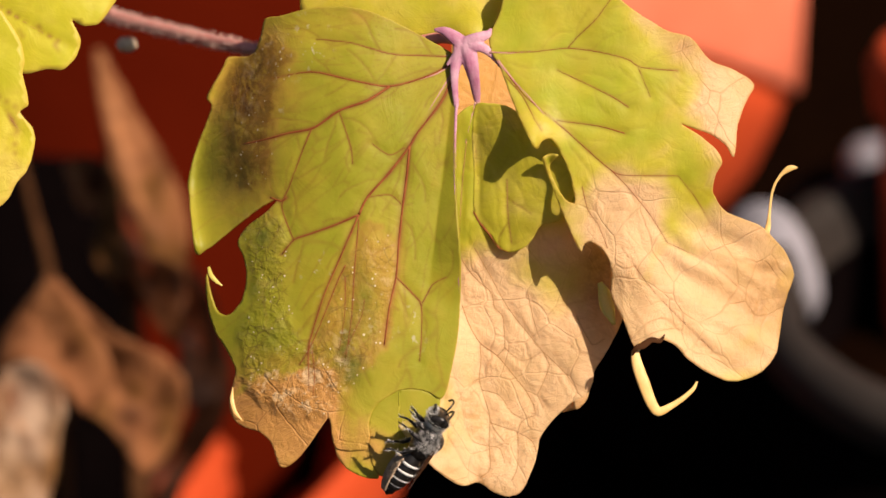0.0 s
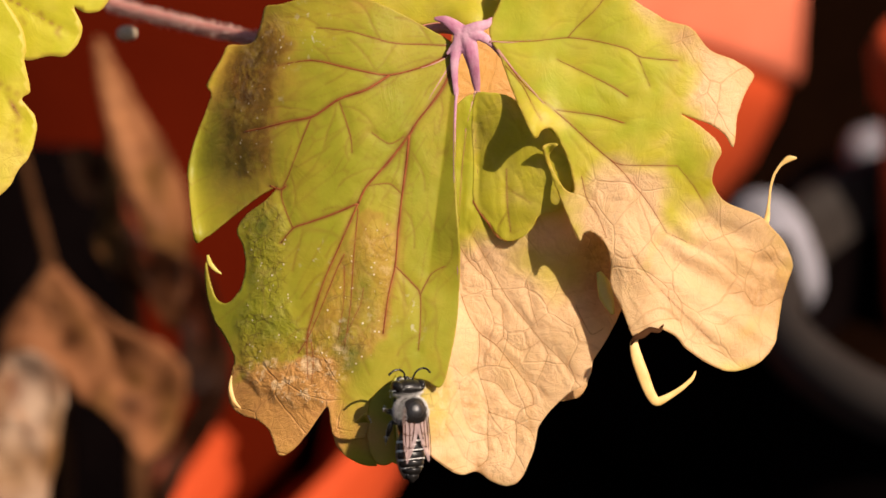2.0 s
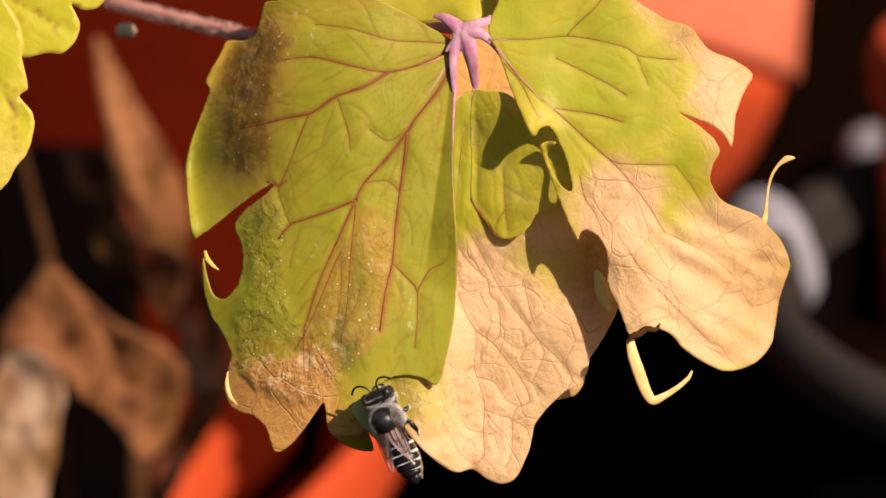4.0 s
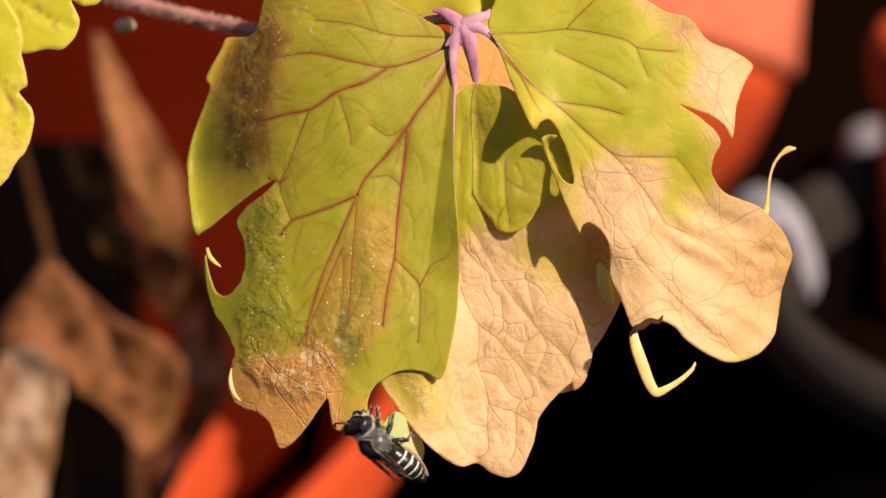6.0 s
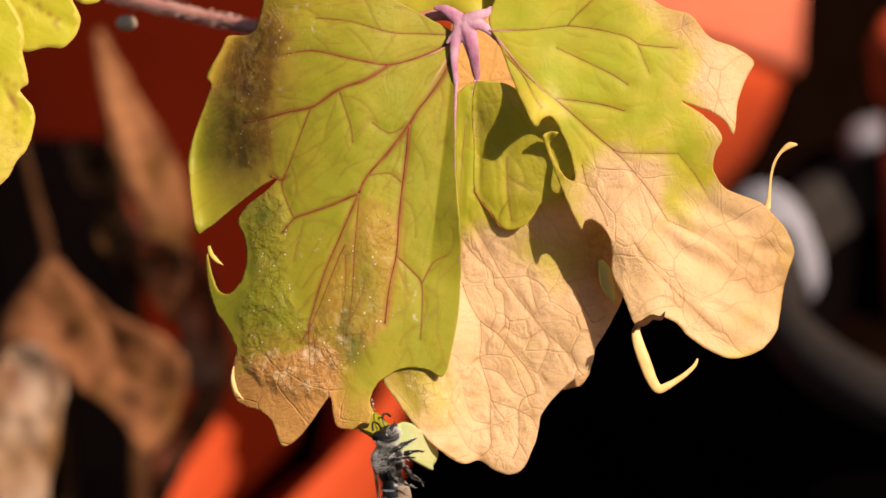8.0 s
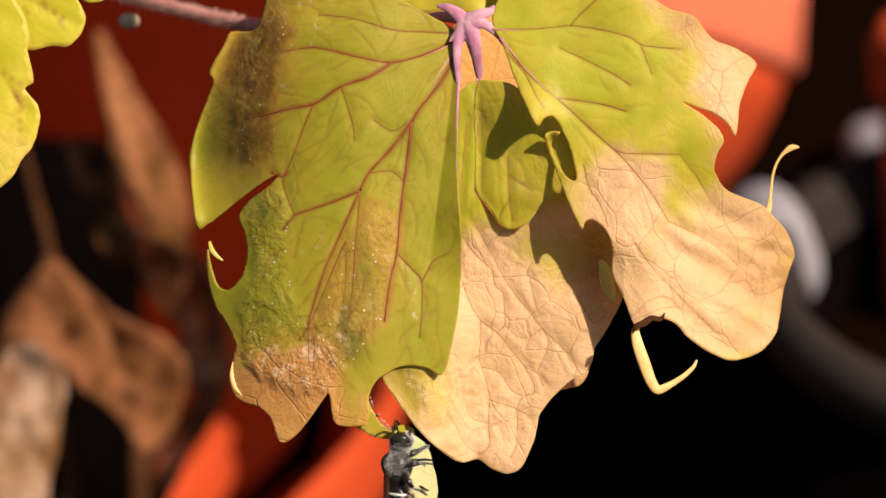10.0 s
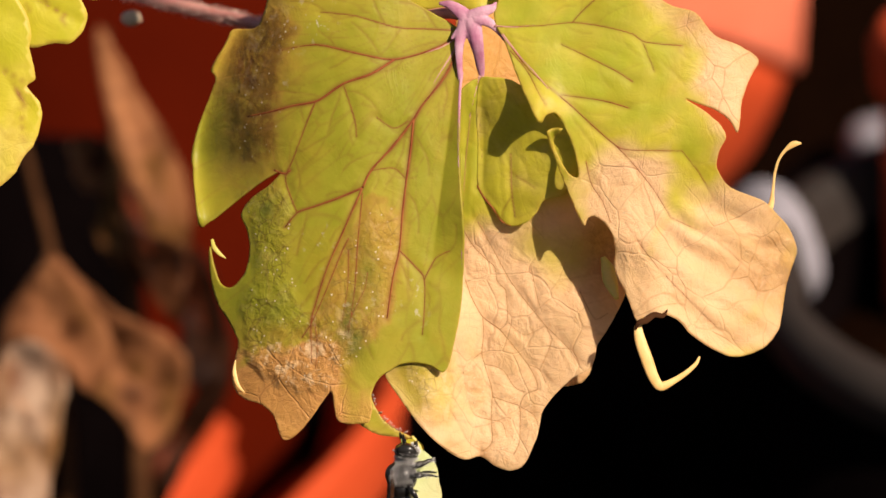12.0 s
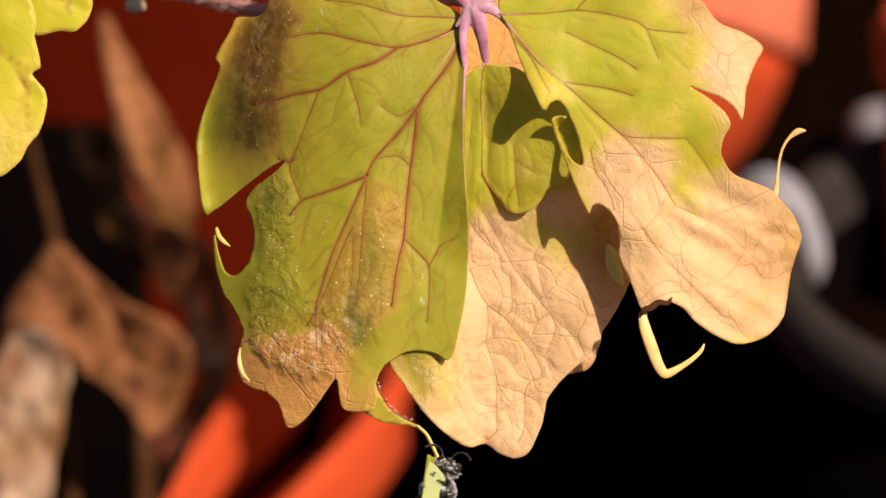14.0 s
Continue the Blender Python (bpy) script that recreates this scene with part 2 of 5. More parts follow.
def blobs(u, w, spots):
    """The sum of soft spots (x, z, half-widths, turn in degrees, strength)."""
    s = np.zeros_like(u)
    for x, z, a, b, turn, k in spots:
        c, d = math.cos(radians(turn)), math.sin(radians(turn))
        p, q = (u - x) * c + (w - z) * d, (w - z) * c - (u - x) * d
        s += k * np.exp(-((p / a) ** 2 + (q / b) ** 2))
    return s


def step(x, a, b):
    t = np.clip((x - a) / (b - a), 0, 1)
    return t * t * (3 - 2 * t)


def ripple(u, w, size, seed):
    return np.array([noise.noise((a / size, b / size, seed)) for a, b in zip(u, w)])


def to_lines(u, w, lines):
    """Distance from each place to the nearest of the vein lines."""
    d = np.full(u.shape, 99.0)
    for line in lines:
        for (x0, z0), (x1, z1) in zip(line, line[1:]):
            dx, dz = x1 - x0, z1 - z0
            t = np.clip(((u - x0) * dx + (w - z0) * dz) / (dx * dx + dz * dz + 1e-9), 0, 1)
            d = np.minimum(d, np.hypot(u - x0 - t * dx, w - z0 - t * dz))
    return d


def inside(u, w, edge):
    hit = np.zeros(u.shape, bool)
    for (x0, z0), (x1, z1) in zip(edge, np.roll(edge, -1, 0)):
        if z0 != z1:
            hit ^= ((z0 > w) != (z1 > w)) & (u < (x1 - x0) * (w - z0) / (z1 - z0) + x0)
    return hit


def patch(u, w, points, soft):
    """1 inside a patch of tissue, falling to 0 over soft millimetres across its ragged margin."""
    edge = curve(points, 3, True)
    u, w = u + 0.5 * ripple(u, w, 1.1, 61.0), w + 0.5 * ripple(u, w, 1.1, 67.0)
    d = to_lines(u, w, [np.vstack([edge, edge[:1]])])
    return step(np.where(inside(u, w, edge), d, -d), -soft, soft)


def ridges(u, w, lines):
    """How strongly each place lies on one of the veins: lines of (points, half-width, strength)."""
    out = np.zeros_like(u)
    for line, wide, k in lines:
        reach = wide * 2.6
        (x0, z0), (x1, z1) = line.min(0) - reach, line.max(0) + reach
        near = np.nonzero((u > x0) & (u < x1) & (w > z0) & (w < z1))[0]
        if len(near):
            d = to_lines(u[near], w[near], [line])
            out[near] = np.maximum(out[near], k * np.exp(-(d / wide) ** 2))
    return out


def sprouts(line, size, side_gap, length, rng, wide, k):
    """Side veins that leave a vein on alternate sides and bend along it."""
    out = []
    step_len = np.hypot(*np.diff(line, axis=0).T)
    total, run, flip = step_len.sum(), side_gap * 0.5, rng.choice((-1, 1))
    along = np.concatenate([[0], np.cumsum(step_len)])
    while run < total:
        i = min(np.searchsorted(along, run) - 1, len(line) - 2)
        way = line[i + 1] - line[i]
        turn = math.atan2(way[1], way[0]) + flip * radians(rng.uniform(38, 66))
        p, pts, n = line[i].copy(), [line[i]], 6
        reach = length * rng.uniform(0.5, 1.2)
        for q in range(n):
            turn += -flip * radians(rng.uniform(0, 11)) + radians(rng.uniform(-13, 13))
            p = p + np.array((math.cos(turn), math.sin(turn))) * reach / n
            pts.append(p)
        out.append((np.array(pts), wide, k))
        run += side_gap * rng.uniform(0.6, 1.4)
        flip = -flip
    return out


def vein_net(u, w, hub, long, wide, seed, line):
    """A net of fine veins: cells drawn out along the rays from the hub; 1 on a vein, 0 inside a cell."""
    r0 = np.hypot(u - hub[0], w - hub[1]) + 4.0
    ang = np.arctan2(w - hub[1], u - hub[0])
    ang = np.where(ang > 1.8, ang - 2 * math.pi, ang)
    p = r0 / long + 0.25 * ripple(u, w, 5.0, seed + 1)
    q = ang * 22.0 / wide + 0.30 * ripple(u, w, 4.0, seed + 2)
    f1, f2 = np.full(u.shape, 9.0), np.full(u.shape, 9.0)
    for dp in (-1, 0, 1):
        for dq in (-1, 0, 1):
            a, b = np.floor(p) + dp, np.floor(q) + dq
            h = np.sin(a * 127.1 + b * 311.7 + seed) * 43758.5453
            k = np.sin(a * 269.5 + b * 183.3 + seed) * 24634.6345
            d = np.hypot(p - a - (h - np.floor(h)), q - b - (k - np.floor(k)))
            f2 = np.minimum(f2, np.maximum(f1, d))
            f1 = np.minimum(f1, d)
    return np.exp(-((f2 - f1) / line) ** 2)


def blade(name, outline, depth, parent, material, label="", dry=None, stain_or_shade=(), mildew=(), deep=(), patches=(), rough=(), streaks=0.0, veins=(), cell=0.6,
          thick=0.22, wave=0.25, seed=1.0, origin=(0, 0, 0), base=None, vein_mat=None, sink=0.16, steps=4, serrate=0.06, net=True, back=None, rim=1.0, crinkle=0.45, side=0.75, main=1.0, net_show=1.0, bold=0.5):
    """A leaflet: its outline filled with a fine net of faces, bent by depth(u, w), creased along its veins and side veins,
    with the dryness, stains and mildew of its tissue, and its main veins as low ridges."""
    edge = curve(outline, steps, True)
    edge = edge + serrate * np.array([[noise.noise((a * 1.3, b * 1.3, seed)), noise.noise((a * 1.3, b * 1.3, seed + 9))] for a, b in edge])
    lo, hi = edge.min(0), edge.max(0)
    gu, gw = np.meshgrid(np.arange(lo[0], hi[0], cell), np.arange(lo[1], hi[1], cell * 0.87))
    gu[1::2] += cell / 2
    gu, gw = gu.ravel(), gw.ravel()
    keep = inside(gu, gw, edge)
    gu, gw = gu[keep], gw[keep]
    closed = np.vstack([edge, edge[:1]])
    keep = to_lines(gu, gw, [closed]) > cell * 0.45
    pts = [Vector(p) for p in edge] + [Vector(p) for p in zip(gu[keep], gw[keep])]
    from_cdt = mathutils.geometry.delaunay_2d_cdt(pts, [], [list(range(len(edge)))], 1, 1e-5)
    co, faces = np.array([tuple(v) for v in from_cdt[0]]), from_cdt[2]
    u, w = co[:, 0], co[:, 1]
    rng = random.Random(int(seed * 10))
    lines = [curve(v[0], 4) for v in veins]
    mains = [(line, max(0.12, 1.35 * max(v[1:])), main) for v, line in zip(veins, lines)]
    sides = []
    if net:
        for line, wide, k in mains:
            sides += sprouts(line, wide, 3.6, 5.5, rng, 0.12, side)

    def surface(a, b):
        p, q = 0.8 * a + 0.6 * b, 0.8 * b - 0.6 * a
        y = depth(a, b) + wave * ripple(p, q, 6.5, seed) + wave * 0.30 * ripple(p, q, 2.3, seed + 3)
        if lines:
            y = y + sink * ridges(a, b, [(l, 0.6, 1.0) for l in lines] + [(l, 0.22, 0.30) for l, _, _ in sides])
        if net:
            y = y + sink * crinkle * vein_net(a, b, HUB, 4.6, 3.0, seed, 0.16)
        return y

    y = surface(u, w)
    me = bpy.data.meshes.new(name)
    o = np.array(origin)
    k = 1 + (y - o[1]) * MM / REACH
    me.from_pydata([((a - o[0]) * MM, (c - o[1]) * MM, (b - o[2]) * MM) for a, c, b in zip(u * k, y, w * k)], [], faces)
    traced = ridges(u, w, mains + sides)
    if net:
        worn = np.clip(dry(u, w) * 1.2 - 0.05, 0.12, 1.0)
        traced = np.maximum(traced, 0.42 * net_show * worn * vein_net(u, w, HUB, 4.6, 3.0, seed, 0.050))
        traced = np.maximum(traced, 0.14 * net_show * worn * vein_net(u, w, HUB, 1.7, 1.3, seed + 7, 0.07))
    if streaks:
        traced = np.maximum(traced, streaks * vein_net(u, w, HUB, 8.0, 1.7, seed + 11, 0.07))
    spots = blobs(u, w, stain_or_shade)
    for edge_line, soft, k in patches:
        spots = np.maximum(spots, k * patch(u, w, edge_line, soft))
    uneven = np.zeros_like(u)
    for edge_line, soft, k in rough:
        uneven = np.maximum(uneven, k * patch(u, w, edge_line, soft))
    # edges tinted paler, a lit margin put into the colour
    margin = rim * np.exp(-(to_lines(u, w, [closed]) / 0.22) ** 2)
    for key, values in (("dry", dry(u, w) if dry else u * 0), ("stain_or_shade", spots), ("rough", uneven), ("mildew", blobs(u, w, mildew)), ("deep", blobs(u, w, deep)),
                        ("vein", traced), ("rim", margin)):
        layer = me.attributes.new(key, "FLOAT", "POINT")
        layer.data.foreach_set("value", np.clip(values, 0, 1).astype(np.float32))
    me.materials.append(material)
    if back:
        me.materials.append(back)
    me.polygons.foreach_set("use_smooth", [True] * len(me.polygons))
    ob = new(name, me)
    ob.parent = parent
    ob.location = (o - np.array(base if base else origin)) * MM
    solid = ob.modifiers.new("thickness", "SOLIDIFY")
    solid.thickness = thick * MM
    solid.offset = 0
    if back:
        solid.material_offset = 1
    tagged(ob, label)
    for (path, r0, r1), line in zip(veins, lines):
        a, b = line[:, 0], line[:, 1]
        c = surface(a, b) - thick * 0.5 - 0.01
        a, b = a * (1 + (c - o[1]) * MM / REACH), b * (1 + (c - o[1]) * MM / REACH)
        bm = tube(bmesh.new(), [(p - o[0], q - o[1], s - o[2]) for p, q, s in zip(a, c, b)], (r0 * bold, r1 * bold), 6, 0.35)
        part("vein", bm, vein_mat or VEIN, ob)
    return ob, surface


HUB = (2.38, 22.56)  # where the leaf stalks meet

# ---- ground ----
bm = bmesh.new()
bmesh.ops.create_grid(bm, x_segments=120, y_segments=120, size=12)
for v in bm.verts:
    v.co.z = 0.006 * noise.noise(v.co * 3)
ground = new("ground", mesh_of("ground", bm, SOIL))
tagged(ground, "dark soil ground under the flower pots", "ground", kind="structure")

# ---- the columbine leaf ----
leaf = empty("columbine_leaf", seen(HUB[0], 0, HUB[1]),
             "yellowing columbine leaf with brown dry edges and bee-cut notches", "leaf")
H = (HUB[0], 0.0, HUB[1])


def left_depth(u, w):
    turn = -18.6 + 0.06 * (w - 12) - u
    y = (0.36 + 0.42 * step(w, 0.0, 8.0)) * 0.5 * (np.hypot(turn, 2.4) + turn)
    y += 0.10 * (np.hypot(u - -9, 3.0) - (u - -9))
    fold = 1.19 - (18.19 - w) * 0.12
    y += -0.62 * np.maximum(0, u - fold) * step(w, -7.44, 2.56)
    y += -0.9 * np.exp(-((u - -11.5) / 9) ** 2) + 0.5 * step(w, -9.94, -24.31)
    y += 1.2 * step(w, 15.06, 26.31)
    lip = -28 + 0.0192 * (w - 6.31) ** 2
    y += -1.5 * np.exp(-np.maximum(0, u - lip) / 0.8) * step(w, -1.81, 0.69)
    return y


def left_dry(u, w):
    d = 0.16 + 0.08 * ripple(u, w, 6, 4)
    front = w + 13.6 - 0.20 * (u + 17) + 1.6 * ripple(u, w, 2.6, 71.0) + 0.9 * ripple(u, w, 0.9, 73.0)
    d += 0.78 * step(front, 1.6, -1.8) * step(u, -9.5, -13.0)
    d += blobs(u, w, [(-9.2, -20.6, 3.0, 3.2, 0, 0.34), (-6.8, -22.4, 3.8, 3.4, 0, 0.30), (-22.1, 18.2, 3.8, 6.2, 0, 0.3), (-6.5, -3.0, 2.6, 7.0, 10, 0.22), (-11.5, -9.0, 1.8, 4.0, 0, 0.25), (-17.8, 23.8, 3.8, 2.5, 0, 0.3), (-25.2, 11.9, 1.9, 9.4, 8, 0.2)])
    return d


LEFT_STAIN = [(-8.4, -4.6, 0.7, 1.3, 0, 0.4), (-8.8, -7.2, 0.8, 1.5, 0, 0.5), (-9.7, -9.8, 0.9, 1.5, 0, 0.5), (-10.9, -12.2, 1.0, 1.4, 0, 0.45), (-21.3, 13.2, 2.6, 9.4, 6, 0.75), (-22.6, 17.5, 3.0, 3.0, 0, 0.5), (-19, 20.7, 2.4, 4.4, 20, 0.7), (-24, 6.9, 1.9, 3.8, 0, 0.4), (-9, 25.7, 2.5, 0.9, 0, 0.35), (-12.2, -5.0, 0.9, 5.5, -20, 0.55), (-5.0, -1.0, 0.8, 4.6, -4, 0.45), (-17.8, -12.6, 4.0, 1.4, 0, 0.45), (-15.0, -16.0, 2.6, 1.8, 0, 0.45), (-10.6, -14.5, 1.2, 3.0, 0, 0.40), (-20.5, -19.0, 3.4, 2.6, -30, 0.35), (-10.0, -21.0, 2.4, 2.2, 0, 0.25)]
LEFT_PATCHES = [
    ([(-9.0, 2.6), (-7.2, 2.7), (-5.1, 1.0), (-5.1, -3.7), (-5.9, -9.9), (-7.8, -12.8), (-11.5, -15.6), (-14.2, -14.9), (-15.1, -12.4), (-13.6, -8.4), (-11.4, -3.1)], 0.35, 0.50),
    ([(-20.6, 24.1), (-17.8, 23.2), (-16.4, 20.8), (-18.1, 18.2), (-18.5, 11.9), (-19.2, 6.9), (-21.5, 6.2), (-23.9, 6.9), (-24.5, 11.9), (-22.9, 18.2), (-21.8, 21.9)], 1.00, 0.85),
    ([(-22.1, -13.1), (-19.6, -13.4), (-14.0, -15.6), (-12.1, -16.2), (-13.1, -18.7), (-15.2, -20.6), (-19.0, -18.7), (-22.8, -15.6)], 1.20, 0.30),
]
LEFT_ROUGH = [
    ([(-22.6, 3.2), (-19.8, 4.6), (-17.0, 2.6), (-17.4, -3.7), (-15.9, -9.3), (-11.5, -9.9), (-9.0, -12.4), (-11.5, -17.1), (-15.9, -18.7), (-21.5, -15.6), (-22.6, -9.9), (-21.1, -4.9), (-22.0, 0.1)], 0.80, 0.75),
    ([(-11.5, -2.4), (-8.4, 1.3), (-5.2, 0.7), (-5.9, -9.9), (-11.5, -15.6), (-14.0, -9.9)], 0.80, 0.55),
    ([(-21.5, 21.9), (-18.4, 23.8), (-16.5, 20.7), (-18.4, 15.1), (-19.0, 6.9), (-22.8, 6.9), (-23.4, 15.1)], 1.20, 0.35),
]
LEFT_TOP = [(1.8, 20.1), (1, 21.6), (-1, 22.8), (-5.2, 25.1), (-8.4, 26.4), (-11.5, 26.9), (-14.9, 26.6), (-17.8, 25.8), (-19.6, 25.5), (-20.2, 23.3), (-21.2, 21.4), (-23.7, 21.2), (-24.6, 19.6), (-26.1, 16.8), (-25.6, 15.6), (-27.2, 11.3), (-28.1, 8.1), (-28.1, 5.9), (-27.4, -0.3), (-26.1, 0), (-24.2, 1.4), (-20.6, 4.3), (-18.2, 5.6)]
LEFT_SIDE = [(-19.6, 4), (-21.5, 2.6), (-22.7, 0.8), (-22, -0.9), (-21.7, -3.1), (-22.2, -5.6), (-23.5, -7.2), (-24.8, -7), (-25.6, -5.2), (-26.1, -2.8), (-26.2, -4.3), (-25.9, -6.7), (-25.2, -9), (-23.8, -11.4), (-22.9, -13.4), (-23.4, -15.6), (-23.6, -17.2), (-23.1, -18.8), (-22, -19.7), (-20.2, -20.3), (-18.9, -21.6), (-18.4, -23.2), (-17.8, -24.2), (-16.5, -23.6), (-14.9, -21.8), (-13.6, -19.9), (-12.6, -18.7)]
LEFT_FOOT = [(-12.3, -20.2), (-12, -21.8), (-11.1, -22.3), (-9.5, -22.3), (-8.4, -22.1), (-8.1, -20.7), (-8.2, -19.3), (-7.9, -18.2), (-7.2, -17.1), (-6.2, -16.4), (-4.9, -15.7), (-3.4, -15.5), (-1.7, -15.8), (-0.3, -16.6)]
LEFT_EDGE = [(0.4, -15.6), (1, -13.1), (1.6, -9.9), (1.9, -6.2), (2, -2.4), (1.8, 1.3), (1.5, 5.7), (1.4, 10.1), (1.4, 14.4), (1.5, 17.9)]
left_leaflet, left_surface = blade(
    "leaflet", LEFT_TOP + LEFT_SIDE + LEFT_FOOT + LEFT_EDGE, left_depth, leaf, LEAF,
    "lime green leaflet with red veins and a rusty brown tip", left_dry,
    stain_or_shade=LEFT_STAIN, patches=LEFT_PATCHES, rough=LEFT_ROUGH, streaks=0.30,
    # dark green tissue; the outermost spots also put the turned-away side's shade in
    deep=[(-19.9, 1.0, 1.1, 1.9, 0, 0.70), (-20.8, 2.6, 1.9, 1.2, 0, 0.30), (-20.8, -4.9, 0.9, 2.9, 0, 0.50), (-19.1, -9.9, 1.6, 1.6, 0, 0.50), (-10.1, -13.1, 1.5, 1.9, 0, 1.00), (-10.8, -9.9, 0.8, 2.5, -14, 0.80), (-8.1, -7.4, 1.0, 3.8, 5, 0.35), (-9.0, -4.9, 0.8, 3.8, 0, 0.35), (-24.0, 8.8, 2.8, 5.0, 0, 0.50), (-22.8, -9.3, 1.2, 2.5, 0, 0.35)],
    mildew=[(-14.6, 22.9, 1.8, 2.5, 0, 0.9), (-17.8, 20.7, 1.6, 1.6, 0, 0.7), (-14, -2.4, 1.6, 1.9, 0, 0.6), (-3.4, -8.7, 1.2, 2.5, 0, 0.7), (-7.1, -6.8, 1.1, 2.5, 0, 0.7), (-15.2, -12.4, 3.8, 2.5, 0, 0.3), (-11.5, -10.6, 1.2, 1.9, 0, 0.6), (-18.4, 15.7, 0.8, 0.9, 0, 0.5)],
    veins=[
        ([(1.2, 20.6), (-1.5, 19.2), (-5.9, 18), (-10.2, 18.7), (-14.6, 19.6), (-19, 18.8)], 0.18, 0.12),
        ([(-5.9, 18), (-8.4, 16.4), (-11.5, 15.3), (-14.3, 13.4), (-17.1, 12.8), (-19.6, 12.1), (-22.0, 11.6)], 0.24, 0.22),
        ([(0.4, 21.3), (-2.8, 21.4), (-5.9, 21.6), (-10.2, 22.8), (-14, 23.2)], 0.08, 0.04),
        ([(1.4, 19.7), (-0.2, 16.3), (-2.8, 12.9), (-3.7, 11.4), (-5.9, 8.5), (-8.4, 5.7), (-9.3, 3.8)], 0.16, 0.26),
        ([(-9.3, 3.8), (-11.5, -1.2), (-13.1, -4.9), (-14.3, -8.7), (-14.9, -11.2), (-14.8, -15.6)], 0.18, 0.06),
        ([(-9.3, 3.8), (-12.1, 2.6), (-14.9, 1.6), (-16.5, 1), (-17.8, -0.6)], 0.19, 0.12),
        ([(-16.5, 1), (-17.4, 3.2), (-17.8, 4.9), (-17, 6.9), (-15.6, 10.7), (-14.5, 13.4)], 0.08, 0.10),
        ([(-3.7, 11.4), (-4, 8.2), (-4.5, 4.4), (-4.9, 0.7), (-5.2, -3.1), (-5.9, -6.2), (-6.5, -10.6)], 0.24, 0.14),
        ([(-5.2, -3.1), (-3.4, -4.9), (-2.4, -6.3), (-2.4, -9.9), (-2.6, -12.4)], 0.10, 0.05),
        ([(-2.4, -6.3), (-1.2, -4), (0.4, -3.1)], 0.06, 0.04),
        ([(-9.3, 3.2), (-9.8, -2.4), (-10.1, -7.4), (-10.8, -12.4)], 0.10, 0.05),
        ([(-8.4, 5.7), (-5.9, 6), (-4.5, 4.8)], 0.05, 0.04),
        ([(-11.5, 15.3), (-10.2, 11.3), (-10, 9.4)], 0.05, 0.03),
        ([(-7.8, 11.6), (-5.9, 10.4), (-4.3, 11.2)], 0.05, 0.05),
        ([(-19.1, 5.7), (-17.9, 5.3), (-17.3, 5.7)], 0.22, 0.12),
        ([(-10.8, -1.8), (-11.5, -3.2), (-12.4, -5.4), (-13.6, -8.4), (-14.9, -11.3), (-15.9, -12.8)], 0.10, 0.06),
        ([(-10.8, -3.1), (-10.8, -4.9), (-10.9, -7.4), (-11.5, -11.2)], 0.05, 0.03),
        ([(-8.7, -5.6), (-9.0, -7.4), (-10.2, -9.9), (-11.2, -12.4)], 0.05, 0.03),
        ([(-14.5, -11.2), (-14.2, -13.7), (-14.4, -16.2)], 0.07, 0.05),
    ], origin=H, seed=2.0, wave=0.22, cell=0.2, rim=0.3, crinkle=0.04, sink=0.10, side=0.5, bold=0.5)


def mid_depth(u, w):
    y = 4.2 - 0.7 * step(w, -6.19, 2.56) - 1.9 * step(w, 6.94, 16.31)
    y += 0.05 * (u - 6) * step(u, 6, 13.5) + 0.25 * np.cos((u - 5.38) / 3.2) * step(w, 1.31, -12.44)
    y += -1.2 * step(w, -16.19, -26.19)
    y += -3.7 * step(u, 4.75, -2.75) * step(w, -4.94, -12.44)
    y += -1.3 * step(w, -4.0, 4.0)
    y += -0.9 * step(u, 8.0, 17.0) * step(w, -4.0, -10.0)
    return y


def mid_dry(u, w):
    d = 0.2 + 0.72 * step(w - 0.45 * (u - 4.12), 4.0, -3.5)
    # spots at u 13 and 17.4 put the shaded side's tone into the dryness
    d = d - blobs(u, w, [(-4.2, -16.6, 4.4, 4.2, -20, 0.58), (-1.6, -20.0, 2.4, 3.0, 20, 0.12), (9.5, -2.0, 3.0, 2.6, 0, 0.35), (17.4, -2.0, 3.4, 4.0, 15, 0.3), (13.0, -4.5, 2.6, 2.6, -20, 0.25), (14.0, 7.5, 4.0, 4.5, 0, 0.45)])
    return d + 0.09 * ripple(u, w, 4, 7)


MID_RIGHT = [(3.5, 15.9), (6.5, 14.4), (11.5, 13.0), (15.5, 11.0), (17.6, 6.0), (19.4, -1.0), (20.0, -6.5), (19.6, -8.4), (18.8, -10.1), (17.8, -11.9), (16.8, -13.4), (16.5, -14.9), (15.8, -16.2), (14.4, -16.9), (13.5, -17.6), (12.1, -19.0), (10.8, -20.7)]
MID_FOOT = [(10.5, -22.0), (10.1, -23.8), (8.8, -26.7), (7.2, -27.4), (5.4, -26.8), (4, -25.8), (2.2, -26.2), (0.4, -25.3), (-1.8, -23.5), (-3.5, -21.6), (-5.2, -19.2), (-6.8, -16.6), (-6.2, -13.7), (-3.1, -3.7), (-1.2, 5.7), (0.8, 13.3), (1.9, 15.1)]
